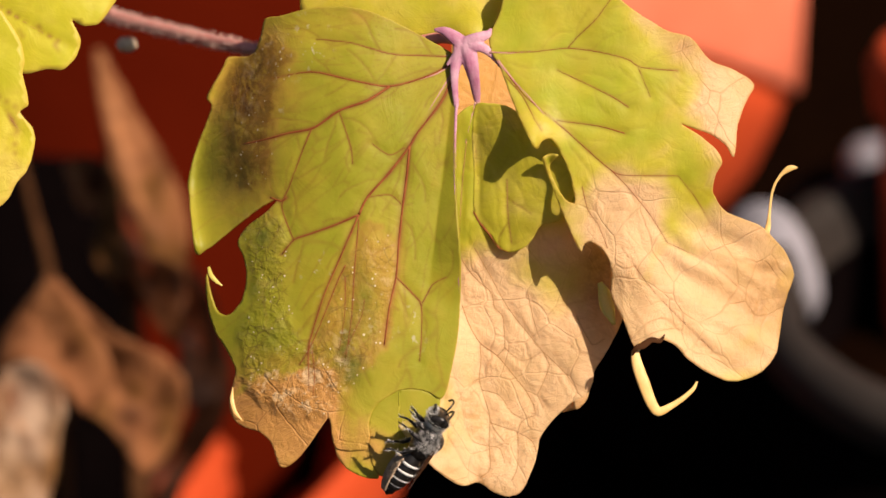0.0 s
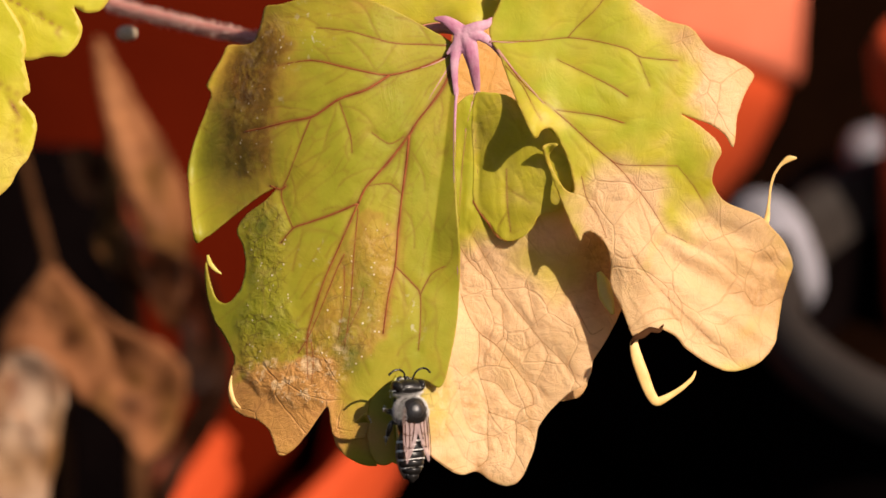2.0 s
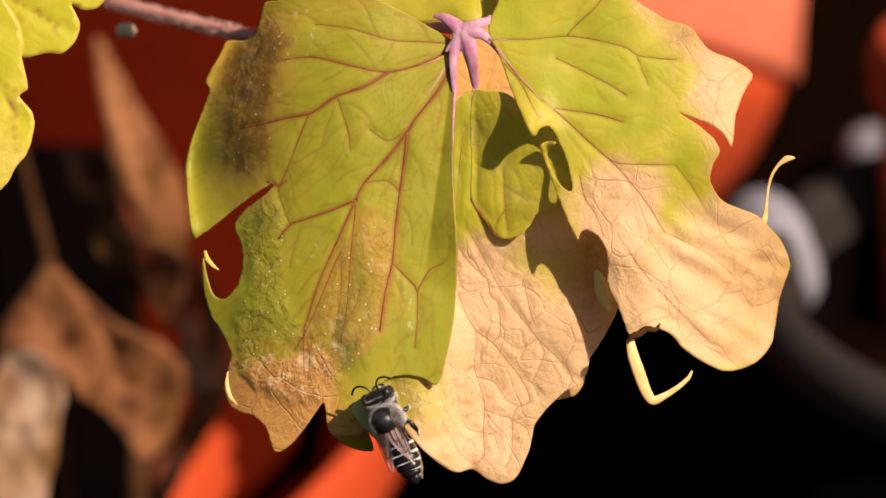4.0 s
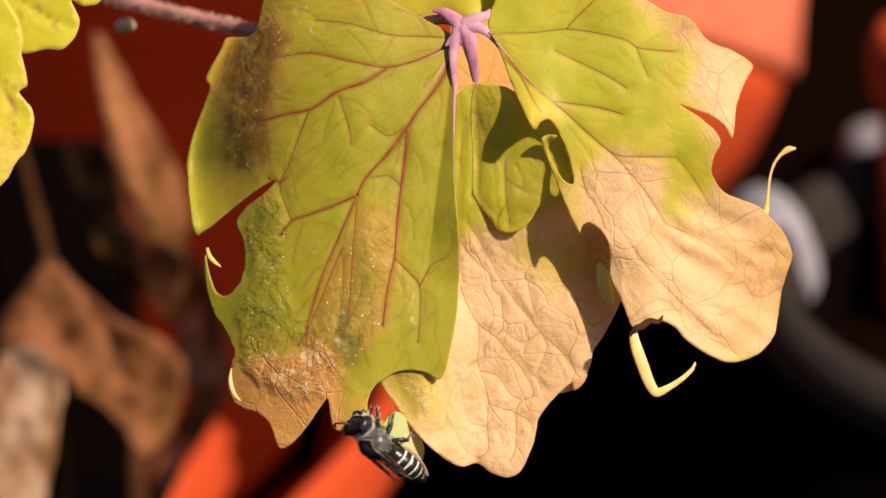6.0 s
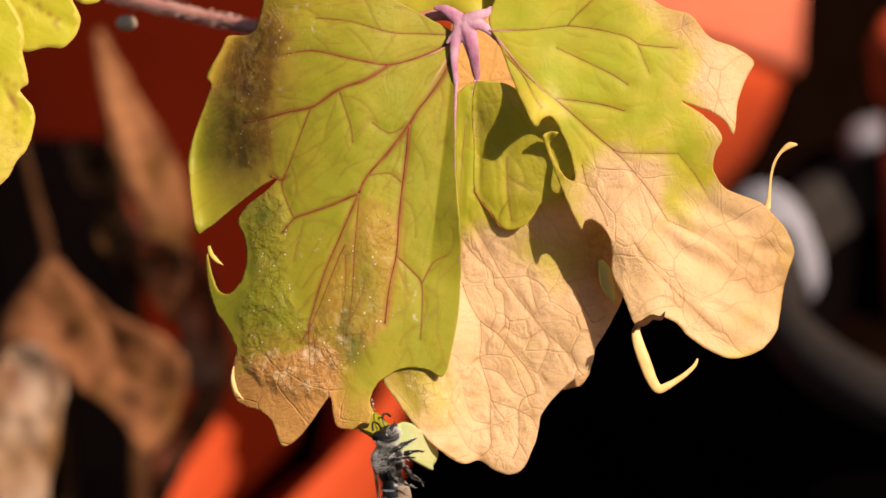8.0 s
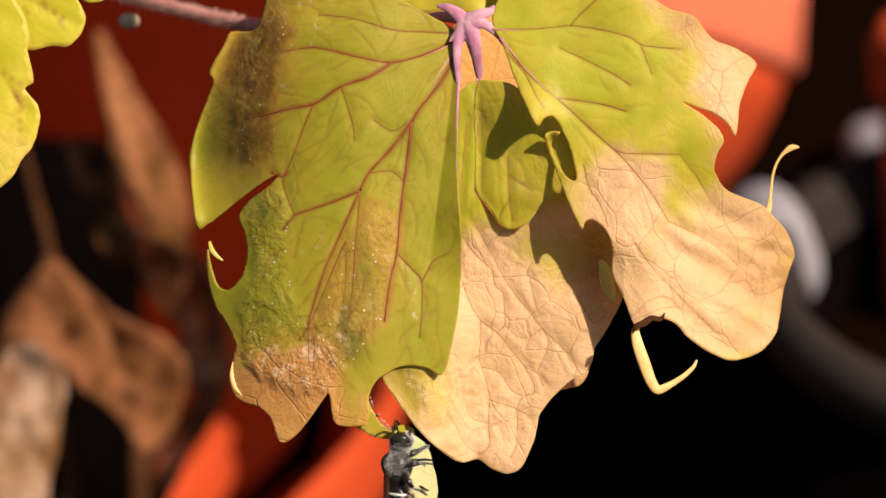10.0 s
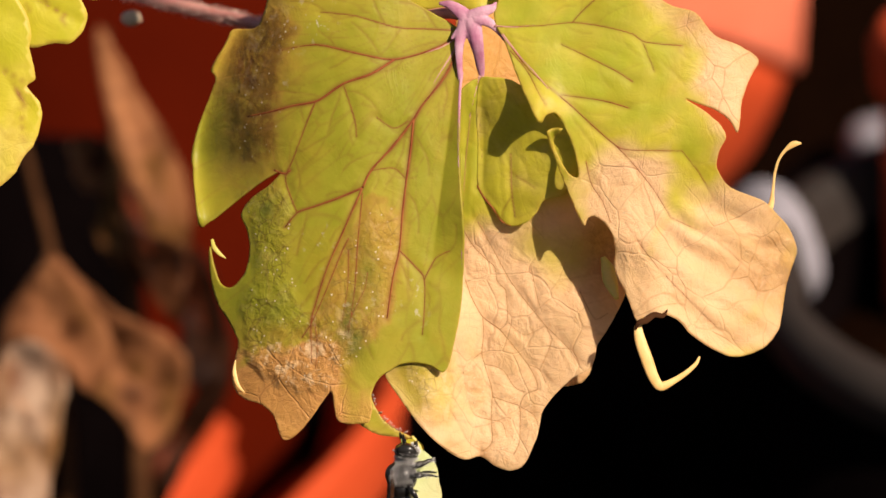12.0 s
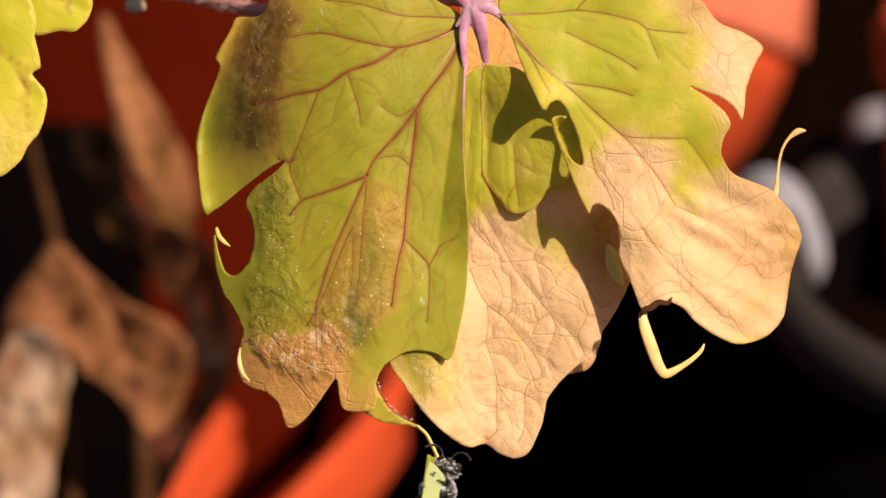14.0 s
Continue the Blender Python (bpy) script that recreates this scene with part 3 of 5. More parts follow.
mid_leaflet, mid_surface = blade(
    "leaflet", MID_RIGHT + MID_FOOT, mid_depth, leaf, THIN_LEAF, "dry tan leaflet with fine brown veins, green at its base",
    mid_dry, deep=[(-4.4, -15.6, 2.6, 1.6, 0, 0.40), (-3.0, -18.4, 1.2, 2.4, 25, 0.28)], rough=[([(-6.5, -13.1), (-2.8, -13.1), (0.4, -15.6), (1.0, -21.2), (-1.5, -21.8), (-5.2, -16.2)], 1.0, 0.60), ([(1.0, -15.6), (4.1, -15.6), (4.1, -19.9), (1.6, -19.3)], 0.6, 0.50), ([(4.8, -18.7), (10.4, -18.7), (10.4, -24.3), (7.2, -26.8), (3.5, -25.6)], 1.0, 0.30)],
    # spots near u 17 put the shaded side's amber light into the colour
    stain_or_shade=[(3.0, -18.0, 1.0, 1.6, 30, 0.55), (4.1, -25.6, 0.6, 0.9, 0, 0.7), (-4.4, -16.2, 3.2, 2.2, 0, 0.40), (-2.0, -20.0, 2.0, 2.6, 25, 0.25), (-2.6, -19.2, 0.9, 3.0, 24, 0.25), (16.8, -6.0, 3.6, 4.5, 20, 0.5), (17.5, -1.5, 2.6, 3.0, 0, 0.6), (1.0, -24.5, 1.4, 0.5, -20, 0.3), (5.2, -26.4, 1.6, 0.5, -15, 0.3), (7.0, -13.6, 0.9, 1.5, 35, 0.25), (9.8, -20.5, 0.4, 2.4, 5, 0.3)],
    veins=[
        ([(2.1, -6.2), (2.9, -8.4), (4.1, -10.4), (6.0, -11.8), (7.6, -13.7), (9.1, -15.6), (10.1, -17.4), (10.2, -18.4)], 0.10, 0.06),
        ([(4.1, -10.4), (4.2, -12.4), (4.0, -14.3), (4.3, -15.6), (5.1, -18.1), (5.2, -19.2)], 0.07, 0.05),
        ([(4.3, -15.6), (6.3, -16.2), (7.6, -18.1), (8.8, -18.7)], 0.06, 0.04),
        ([(5.2, -19.2), (7.2, -19.9), (8.2, -20.3), (8.3, -22.4), (8.2, -24.3), (7.6, -25.6)], 0.06, 0.04),
        ([(5.2, -19.2), (5.1, -21.8), (5.2, -24.3), (4.1, -25.3)], 0.06, 0.05),
        ([(4.0, -14.3), (2.9, -15.2), (1.9, -16.2), (1.2, -15.6)], 0.05, 0.03),
        ([(9.1, -15.6), (10.4, -16.2), (11.1, -17.6)], 0.05, 0.03),
        ([(10.2, -18.4), (8.8, -19.0), (8.2, -20.4)], 0.05, 0.04),
        ([(1.0, 0.7), (2.9, -2.4), (4.1, -3.7), (5.4, -4.9), (5.7, -6.5), (6.6, -7.4), (6.8, -9.3), (6.8, -10.9), (6.0, -11.8)], 0.07, 0.04),
        ([(3.5, 0.1), (5.2, -2.9), (7.2, -6.5), (9.4, -9.3), (11.0, -11.3), (11.8, -12.8)], 0.06, 0.04),
        ([(9.4, -4.9), (10.1, -8.1), (10.7, -9.9)], 0.05, 0.03),
        ([(8.3, -20.3), (9.8, -21.2), (10.4, -22.6)], 0.05, 0.03),
        ([(5.1, -21.8), (6.3, -22.1), (6.8, -23.6)], 0.04, 0.03),
        ([(0.4, -20.6), (1.6, -22.4), (2.6, -24.3), (3.9, -25.1)], 0.06, 0.04),
        ([(11.8, -12.8), (11.3, -14.3), (10.4, -16.2)], 0.05, 0.03),
        ([(6.8, -10.9), (8.8, -12.4), (11.0, -11.3)], 0.04, 0.03),
        ([(1.0, -13.1), (1.9, -16.2), (2.4, -19.0), (3.2, -21.2), (5.1, -21.8)], 0.04, 0.04),
        ([(14.8, -7.4), (15.7, -9.3), (16.6, -10.6), (17.9, -9.9)], 0.05, 0.03),
        ([(11.0, -11.3), (13.5, -13.7), (14.8, -15.6)], 0.05, 0.03),
        ([(3.4, 15.7), (3.6, 11.3), (3.9, 6.9), (3.4, 3.8)], 0.07, 0.05),
        ([(2.6, 11.9), (2.1, 6.9), (1.8, 1.3)], 0.06, 0.04),
    ], origin=H, seed=5.0, wave=0.30, cell=0.22, sink=0.15, rim=0.25, main=0.45, bold=0.6, side=0.0, crinkle=0.3, net_show=0.6, vein_mat=PALE_VEIN)


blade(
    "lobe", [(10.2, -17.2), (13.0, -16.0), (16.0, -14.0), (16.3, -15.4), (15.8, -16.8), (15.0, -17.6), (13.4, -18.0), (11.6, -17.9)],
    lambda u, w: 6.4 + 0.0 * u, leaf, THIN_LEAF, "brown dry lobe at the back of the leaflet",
    lambda u, w: 0.85 + 0.0 * u, stain_or_shade=[(14.0, -17.0, 3.0, 1.5, 10, 0.5)], origin=H, seed=17.0, wave=0.2, cell=0.26, net=False)


def lobe_depth(u, w):
    rise = np.clip((u - 4.12) / 8.75, 0, 1.1) * step(w, 16.31, 8.5) * (0.55 + 0.45 * step(w, 1.0, 8.0))
    return mid_surface(u, w) - 0.03 - 0.15 * step(u, 3.81, 6) - 2.9 * rise - 0.8 * step(w, 8.5, 14.5) * step(u, 3.4, 7.0) - 0.2 * step(w, 2.56, -0.56)


GREEN_LOBE = [(3.6, 15.9), (5.4, 16.1), (7.6, 15.6), (11, 12.8), (13.8, 10.1), (14.6, 8.6), (14.5, 6.4), (13.9, 4.4), (12.9, 3.2), (11.6, 2.8), (10.6, 2.4), (10.0, 1.2), (8.9, 0.1), (7.2, -0.4), (6.2, 0.2), (5.2, 1.6), (4.2, 2.8), (3.4, 4.3), (3.4, 8.8), (3.2, 12.6)]
lobe, lobe_surface = blade(
    "lobe", GREEN_LOBE, lobe_depth, leaf, THIN_LEAF, "rounded green lobe", lambda u, w: 0.40 + 0.08 * ripple(u, w, 5, 3),
    veins=[([(7.1, 7.6), (7.2, 3.8), (7.6, 0.7)], 0.05, 0.03)],
    origin=H, seed=6.0, wave=0.0, crinkle=0.0, cell=0.23, rim=0.0, vein_mat=PALE_VEIN)


def right_depth(u, w):
    y = -0.6 - 1.2 * step(w, 23.81, 11.31) + 0.0 * u
    y += -0.5 * np.exp(-((w - 16.31) / 8) ** 2)
    y += blobs(u, w, [(9.8, 11.6, 2.4, 3.0, 0, -2.1), (11.9, 8.5, 0.9, 3.1, 12, 1.6)])
    y += 1.6 * step(u, 24.0, 18.5) * step(w, -1.0, -6.0)
    y += 0.26 * np.maximum(0, u - 20.0) * step(w, 12.0, 0.0) - 0.16 * np.maximum(0, -4.0 - w)
    y += 0.020 * np.maximum(0, u - 22.88) ** 2 * 0.55 * step(w, 8.81, -2.44)
    y += 0.02 * np.maximum(0, u - 24) ** 2 * step(w, 9.0, 14.0) + 0.12 * np.exp(-(((u - 24.75) / 2.2) ** 2)) * step(w, 1.31, 21.31)
    along, across = 0.84 * u - 0.54 * w, 0.54 * u + 0.84 * w
    fold = np.cos(across / 0.95 + 1.6 * ripple(along, across, 7.0, 21.0)) + 0.5 * np.cos(across / 0.47 + 2.2 * ripple(along, across, 5.0, 23.0))
    y += 0.25 * fold * step(u, 21, 27) * step(w, 5.06, -0.56)
    return y


def right_dry(u, w):
    d = 0.2 + 0.14 * ripple(u, w, 5, 14) + 0.16 * ripple(0.8 * u + 0.6 * w, (0.8 * w - 0.6 * u) * 2.2, 4, 15)
    d += blobs(u, w, [(30.4, -4.9, 11.9, 11.9, 0, 0.85), (31.8, 18.2, 3.9, 9.4, -12, 1), (26.8, 22.6, 2.8, 2.4, -20, 0.45), (20.4, -7.4, 5.6, 10, 25, 0.62), (18.6, 3.5, 3.0, 6.0, 20, 0.35), (24.1, 26.3, 3.8, 3.8, 0, 0.3), (21, 5.1, 3.8, 3.8, 0, 0.4), (10.4, 13.8, 1.6, 3.1, 30, 0.2)])
    return d - blobs(u, w, [(27.9, 10.7, 2.8, 3.4, 0, 0.38), (22.8, -3.1, 1.3, 3.4, -15, 0.50), (25.5, 2.5, 1.6, 3.2, 30, 0.35), (28.0, 6.0, 2.0, 3.0, 0, 0.25)])


RIGHT_TOP = [(5.1, 23.1), (5.5, 24.4), (6.3, 26.2), (7.1, 28.8), (9.8, 31.3), (16, 31.1), (20, 27.3), (22.2, 25.7), (24.9, 24.1), (27.4, 23.4), (29.5, 20.9), (32.2, 19.8), (34.4, 18.2), (33.5, 16.3), (32.6, 13.7), (32.2, 10.2), (31.3, 11.5), (29.6, 12.7), (27.6, 13.4), (26.4, 13.8)]
RIGHT_SIDE = [(28.2, 12.7), (30, 11.2), (30.9, 9.7), (30.1, 8.1), (29.9, 6.2), (31.1, 4.3), (33, 3.4), (35.1, 2.6), (36.4, 1.4), (37.9, -0.4), (38.8, -2.8), (38.3, -4.4), (37.6, -6.7), (37.2, -9.4), (36.8, -11.6), (35.4, -13.4), (33.5, -14.4), (31.6, -14.6), (29.4, -13.7), (27.2, -12.2), (25.8, -10.7), (24.2, -10)]
RIGHT_EDGE = [(22.2, -10.6), (21.1, -10.7), (20.1, -8.2), (19.3, -6.6), (18.6, -4.9), (18.7, -2.9), (18.4, -1.3), (17.6, 0), (16.4, 0.8), (15.6, 0.5), (15.2, -0.3), (14, 2.2), (13.1, 4.3), (12.2, 6.6), (11.4, 8.8), (11.1, 10.1), (12, 10.5), (12.8, 10.4), (11.8, 9.3), (12.2, 7.7), (13.4, 5.6), (14.6, 5.1), (14.3, 7.2), (13.6, 9.4), (12.6, 11.4), (11.8, 12.2), (10.9, 11.9), (10.1, 11.2), (8.2, 15.1), (7, 18.2), (6.1, 20.6), (5.4, 21.6)]
right_leaflet, right_surface = blade(
    "leaflet", RIGHT_TOP + RIGHT_SIDE + RIGHT_EDGE, right_depth, leaf, THIN_LEAF, "lime leaflet drying to tan, with a torn edge",
    right_dry, stain_or_shade=[(35.0, -1.9, 1.6, 0.7, 0, 0.35), (38.0, -6.0, 1.3, 5.0, 5, 0.4), (36.2, -4.0, 1.8, 3.6, 0, 0.50), (34.6, -6.6, 1.2, 1.4, -30, 0.35), (32.5, -5.6, 3.8, 2.6, -20, 0.38), (33.5, -11.5, 2.5, 1.2, 20, 0.28), (31, -0.6, 3.4, 0.7, -25, 0.22), (29.8, 21.9, 2.5, 2.5, 0, 0.18), (27.0, 22.4, 2.8, 1.5, -30, 0.45), (25.4, 17.6, 0.9, 5, -10, 0.2)],
    mildew=[(19.8, 1.9, 0.8, 1.9, 0, 0.7), (19.1, 9.4, 0.8, 1.2, 0, 0.4), (22.6, -3.1, 0.6, 1.9, 0, 0.4)],
    veins=[
        ([(5.5, 21.7), (9.8, 21.8), (13.8, 22.2), (17.2, 21.8), (20.4, 21), (21.9, 20.1), (26, 19.7)], 0.08, 0.09),
        ([(13.8, 22.2), (14.8, 23.4), (16.9, 25.4), (18.5, 27.6)], 0.09, 0.05),
        ([(12.6, 19.8), (16, 18.2), (18.8, 16.8), (20.5, 15.7)], 0.06, 0.12),
        ([(12.6, 14.2), (17.2, 13.6), (20.1, 12.8)], 0.05, 0.16),
        ([(6.2, 20.7), (9.1, 16.9), (13.5, 13.2), (16.6, 10.4), (18.5, 8.8), (19.8, 8.2), (22.9, 8.1), (26, 8.1)], 0.14, 0.07),
        ([(18.5, 8.8), (20.4, 6.9), (22.9, 3.8), (24.8, 0.7)], 0.12, 0.05),
        ([(6.9, 19.1), (8.8, 16.9), (10.1, 14.4), (10.9, 13.1)], 0.10, 0.08),
        ([(15.4, 6.9), (16, 4.4), (17.2, 2.6), (18.2, 0.1)], 0.08, 0.05),
        ([(26, 8.1), (27.9, 5.7), (29.8, 2.6)], 0.06, 0.03), ([(21.6, 20.1), (22.9, 16.9)], 0.05, 0.03),
        ([(24.8, 0.7), (29.8, -1.8), (34.8, -6.2)], 0.05, 0.03), ([(19.8, 0.1), (23.5, -4.9), (29.8, -11.2)], 0.05, 0.03),
    ], origin=H, seed=9.0, wave=0.24, crinkle=0.08, cell=0.23, sink=0.10, side=0.22, net_show=0.3, main=0.7, bold=0.4)

blade(
    "leaflet", [(2.4, 23.1), (4.8, 23.4), (6.2, 25.7), (7.6, 29.4), (6, 34.4), (-1.5, 36.9), (-10.2, 35.7), (-15.2, 31.3), (-15.8, 26.9), (-14.9, 25.1), (-9, 23.8), (-1.5, 23.4)],
    lambda u, w: 3.4 + 0.004 * u ** 2 - 2.6 * np.exp(-((u - 3.4) ** 2 + (w - 23.5) ** 2) / 8), leaf, THIN_LEAF, "pale yellow leaflet at the back of the leaf",
    lambda u, w: 0.36 + 0.15 * step(w, 25.06, 31.31), origin=H, seed=12.0, cell=1.0)

# made-up leaflet in place of the blurred sunlit terracotta behind the hub
blade("leaflet", [(1.4, 23.2), (7.2, 23.4), (9.4, 20.1), (10.4, 14.2), (7.6, 13.4), (3.5, 13.4), (1, 14.1), (1, 18.8)], lambda u, w: 22 + 0.3 * (u - 6.62), leaf, LEAF,
      "peach leaf shape standing in for a blurred pot behind the hub", lambda u, w: 0.95 + 0 * u, origin=H, seed=15.0, cell=0.6, net=False)

# stalks of the leaflets, meeting at the hub
def hub_depth(u, w):
    away = step(w, 20.56, 15.69)
    y = -0.12 - 0.55 * step(u, 1.94, 4.12) + away * np.where(u > 2.75, 2.15, 0.1) + 0.15 * step(u, 1, -1)
    return y + 0.04 * (u - 2.88) ** 2 * step(w, 19.44, 21.31)


ARMS = [
    ([(2.4, 22.4), (1.4, 23.3), (0.2, 24.1), (-1.0, 24.3)], (0.95, 0.8, 0.55, 0.2)),
    ([(2.5, 22.6), (3.6, 23.2), (4.9, 23.7), (5.4, 24.4)], (0.95, 0.7, 0.5, 0.15)),
    ([(3.0, 22.6), (4.2, 22.3), (5.2, 21.7), (6.1, 20.7), (6.8, 19.4)], (0.85, 0.6, 0.5, 0.36, 0.15)),
    ([(2.1, 22.6), (1.7, 21.3), (1.3, 19.8), (1.3, 17.9), (1.5, 15.7)], (0.95, 0.75, 0.55, 0.42, 0.3)),
    ([(2.6, 22.6), (3.1, 21.0), (3.4, 19.1), (3.7, 17.2), (3.9, 15.8)], (0.95, 0.8, 0.66, 0.5, 0.22)),
    ([(2.4, 22.3), (1.3, 21.2), (0.4, 20.3)], (0.8, 0.5, 0.15)),
    ([(2.2, 21.9), (2.6, 20.6), (3.2, 18.8)], (0.8, 0.5, 0.4)),
]
bm = bmesh.new()
for path, radii in ARMS:
    line = curve([(a, 0, b) for a, b in path], 5)
    thick = curve([(v, 0) for v in radii], 5)[:, 0]
    line[:, 1] = hub_depth(line[:, 0], line[:, 2]) - 0.25
    tube(bm, [(p[0] - H[0], p[1], p[2] - H[2]) for p in line], thick, 12, 0.5)
hub = part("hub", bm, STALK, leaf, "mauve pink hub where the leaf stalks meet")
melt = hub.modifiers.new("melted", "REMESH")
melt.mode, melt.voxel_size, melt.use_smooth_shade = "VOXEL", 0.09 * MM, True
soft = hub.modifiers.new("soft", "SMOOTH")
soft.factor, soft.iterations = 0.5, 5

# pale roots of the veins beside the hub
for skin, path, r0, r1 in (
        (left_surface, [(1.4, 20.8), (-0.6, 19.4), (-3.1, 18.6), (-4.9, 18.1)], 0.30, 0.10),
        (left_surface, [(1.3, 20.1), (0.1, 18.1), (-1.2, 16.0), (-2.4, 13.9)], 0.28, 0.10),
        (left_surface, [(1.5, 21.4), (-0.9, 21.4), (-4.0, 21.5)], 0.18, 0.06),
        (right_surface, [(6.0, 20.8), (7.6, 18.8), (9.4, 16.8), (11.1, 14.8)], 0.26, 0.09),
        (right_surface, [(5.1, 21.7), (7.6, 21.6), (10.4, 21.9)], 0.20, 0.07),
        (mid_surface, [(3.9, 16.3), (4.0, 14.1), (4.1, 11.3)], 0.24, 0.08),
        (mid_surface, [(3.6, 16.3), (3.0, 14.1), (2.4, 11.3)], 0.20, 0.06),
):
    line = curve([(a, 0, b) for a, b in path], 5)
    line[:, 1] = skin(line[:, 0], line[:, 2]) - 0.09
    part("vein_root", tube(bmesh.new(), [(p[0] - H[0], p[1], p[2] - H[2]) for p in line], (r0 * 0.7, r1 * 0.5), 8, 0.22), ROOT, leaf, "mauve vein root")

# the stalk that runs on along the margin of the leaflet
line = curve([(a, 0, b) for a, b in [(1.6, 16.6), (1.4, 14.4), (1.3, 8.8), (1.5, 1.3), (1.8, -4.9)]], 5)
line[:, 1] = left_surface(line[:, 0] - 0.1, line[:, 2]) - 0.1
part("stalk", tube(bmesh.new(), [(p[0] - H[0], p[1], p[2] - H[2]) for p in line], (0.19, 0.05), 10, 0.5), STALK, leaf, "thin mauve leaf stalk")


def ribbon(name, path, depths, widths, material, label, parent, thick=0.12):
    """A torn strip of leaf hanging along a path."""
    line = curve([(a, d, b) for (a, b), d in zip(path, depths)], 5)
    ww = curve([(v, 0) for v in widths], 5)[:, 0]
    bm = tube(bmesh.new(), [(p[0] - H[0], p[1], p[2] - H[2]) for p in line], np.maximum(ww, 0.05), 10, 0.28)
    return part(name, bm, material, parent, label)


ribbon("torn_strip", [(21.9, -10.3), (21.2, -11.3), (21.4, -12.8), (22.2, -15.1), (22.9, -16.9), (23.7, -17.9), (25.1, -17.3), (26.5, -16.4), (27.6, -15.4), (28, -14.6)],
       (-2.0, -2.1, -2.3, -2.4, -2.3, -2.2, -2.0, -1.8, -1.6, -1.5), (0.2, 0.42, 0.62, 0.68, 0.60, 0.52, 0.36, 0.28, 0.22, 0.10), RIM,
       "yellow torn strip hanging from the leaf edge", leaf)
ribbon("torn_curl", [(24.4, -9.4), (23.9, -10.1), (22.9, -10), (22, -10.6), (21.2, -10.9), (20.8, -11.7)], (-2.0, -2.3, -2.4, -2.6, -2.8, -2.7), (0.06, 0.26, 0.34, 0.40, 0.30, 0.1), TWIG,
       "brown curled torn edge", leaf)
ribbon("torn_strip", [(17.4, -3.7), (17.9, -4.9), (18.3, -6.5), (19, -8.4)], (1.6, 1.6, 1.5, 1.2), (0.25, 0.7, 0.8, 0.2), LIME, "small lime torn flap", leaf)
ribbon("tendril", [(35.6, 0.6), (36.3, 2.2), (36.5, 3.8), (36.7, 5.7), (37.1, 7.2), (37.8, 8.3), (38.7, 9), (39.6, 9.1)], (4.6, 4.5, 4.4, 4.3, 4.2, 4.1, 4.0, 4.0), (0.55, 0.34, 0.17, 0.13, 0.14, 0.18, 0.36, 0.10), RIM,
       "curled dry tendril on the leaf edge", leaf)
ribbon("tendril", [(-26.1, -2.0), (-25.8, -2.9), (-25.2, -3.6), (-24.5, -4.1)], (2.5, 2.0, 1.8, 1.7), (0.16, 0.26, 0.22, 0.06), LIME, "curled pale leaf remnant", leaf)
# ribbon laid along the margin to draw its highlight in colour
ribbon("margin_glint", [(-23.4, -15.4), (-23.5, -16.8), (-23.1, -18.2), (-22.3, -19.1)], (2.6, 2.4, 2.2, 2.2), (0.05, 0.22, 0.22, 0.05), RIM, "pale ribbon for the bright glint along the curled leaf margin", leaf)
# dark ribbon draws the lobe's edge and the shade of the slit there
EDGE = np.array([(3.4, 4.2), (4.1, 2.9), (5.2, 1.6), (6.2, 0.2), (7.2, -0.3)])
ribbon("margin", EDGE, lobe_surface(EDGE[:, 0], EDGE[:, 1]) - 0.12, (0.05, 0.09, 0.1, 0.1, 0.05), VEIN, "thin dark line for the lobe edge and its shaded slit", leaf)

# the lobe below the cut, which folds back as the bee pulls on it
FLAP_AT = (-10.12, 0.3, -20.69)
flap, flap_surface = blade(
    "flap", [(-12.2, -20.7), (-12, -21.9), (-11.6, -23.2), (-10.5, -24.4), (-9, -25.2), (-7.9, -25.4), (-7.1, -25.3), (-7.4, -23.4), (-7.9, -21.8), (-8.4, -20.7), (-9, -20.6), (-10.8, -20.6)],
    lambda u, w: left_surface(u, w) + 0.12, leaf, LEAF, "tan lower lobe of the leaflet, folding back",
    left_dry, stain_or_shade=LEFT_STAIN, rim=0.0,
    origin=FLAP_AT, base=H, seed=2.0, cell=0.3, wave=0.0, net=False, vein_mat=PALE_VEIN)

# the strip of leaf that stays between the cut and the disc
STRIP_AT = (-8.75, 0.4, -21.5)
strip, strip_surface = blade(
    "strip", [(-9.6, -20.6), (-8.4, -18.9), (-8.1, -19.7), (-7.6, -20.7), (-6.8, -21.9), (-5.6, -22.8), (-4.5, -23.4), (-3.4, -23.9), (-3.4, -24.2), (-4.7, -23.8), (-6.2, -23.7), (-7.8, -23.4), (-8.8, -22.8), (-9.4, -22.4)],
    lambda u, w: 0.95 + 0.0 * u, leaf, LEAF, "yellow strip of leaf left beside the cut",
    lambda u, w: 0.36 + 0 * u, origin=STRIP_AT, base=H, seed=23.0, cell=0.35, wave=0.1)
bm = bmesh.new()
for a, b in zip(curve([(-8.2, -18.9), (-8, -19.8), (-7.6, -20.8), (-6.7, -22), (-5.6, -22.9), (-4.4, -23.4)], 6), curve([(-7.9, -18.8), (-7.8, -19.6), (-7.3, -20.6), (-6.4, -21.8), (-5.4, -22.6), (-4.2, -23.2)], 6)):
    if random.random() < 0.75:
        k = 0.4 + 0.5 * random.random()
        tube(bm, [(a[0] - STRIP_AT[0], 0.4, a[1] - STRIP_AT[2]), (a[0] + (b[0] - a[0]) * k * 1.6 - STRIP_AT[0], 0.3, a[1] + (b[1] - a[1]) * k * 1.6 - STRIP_AT[2])], (0.05, 0.03), 4)
part("fringe", bm, HAIR, strip, "pale torn fringe along the cut")

THREAD_AT = (-3.56, 0.9, -23.94)
bm = bmesh.new()
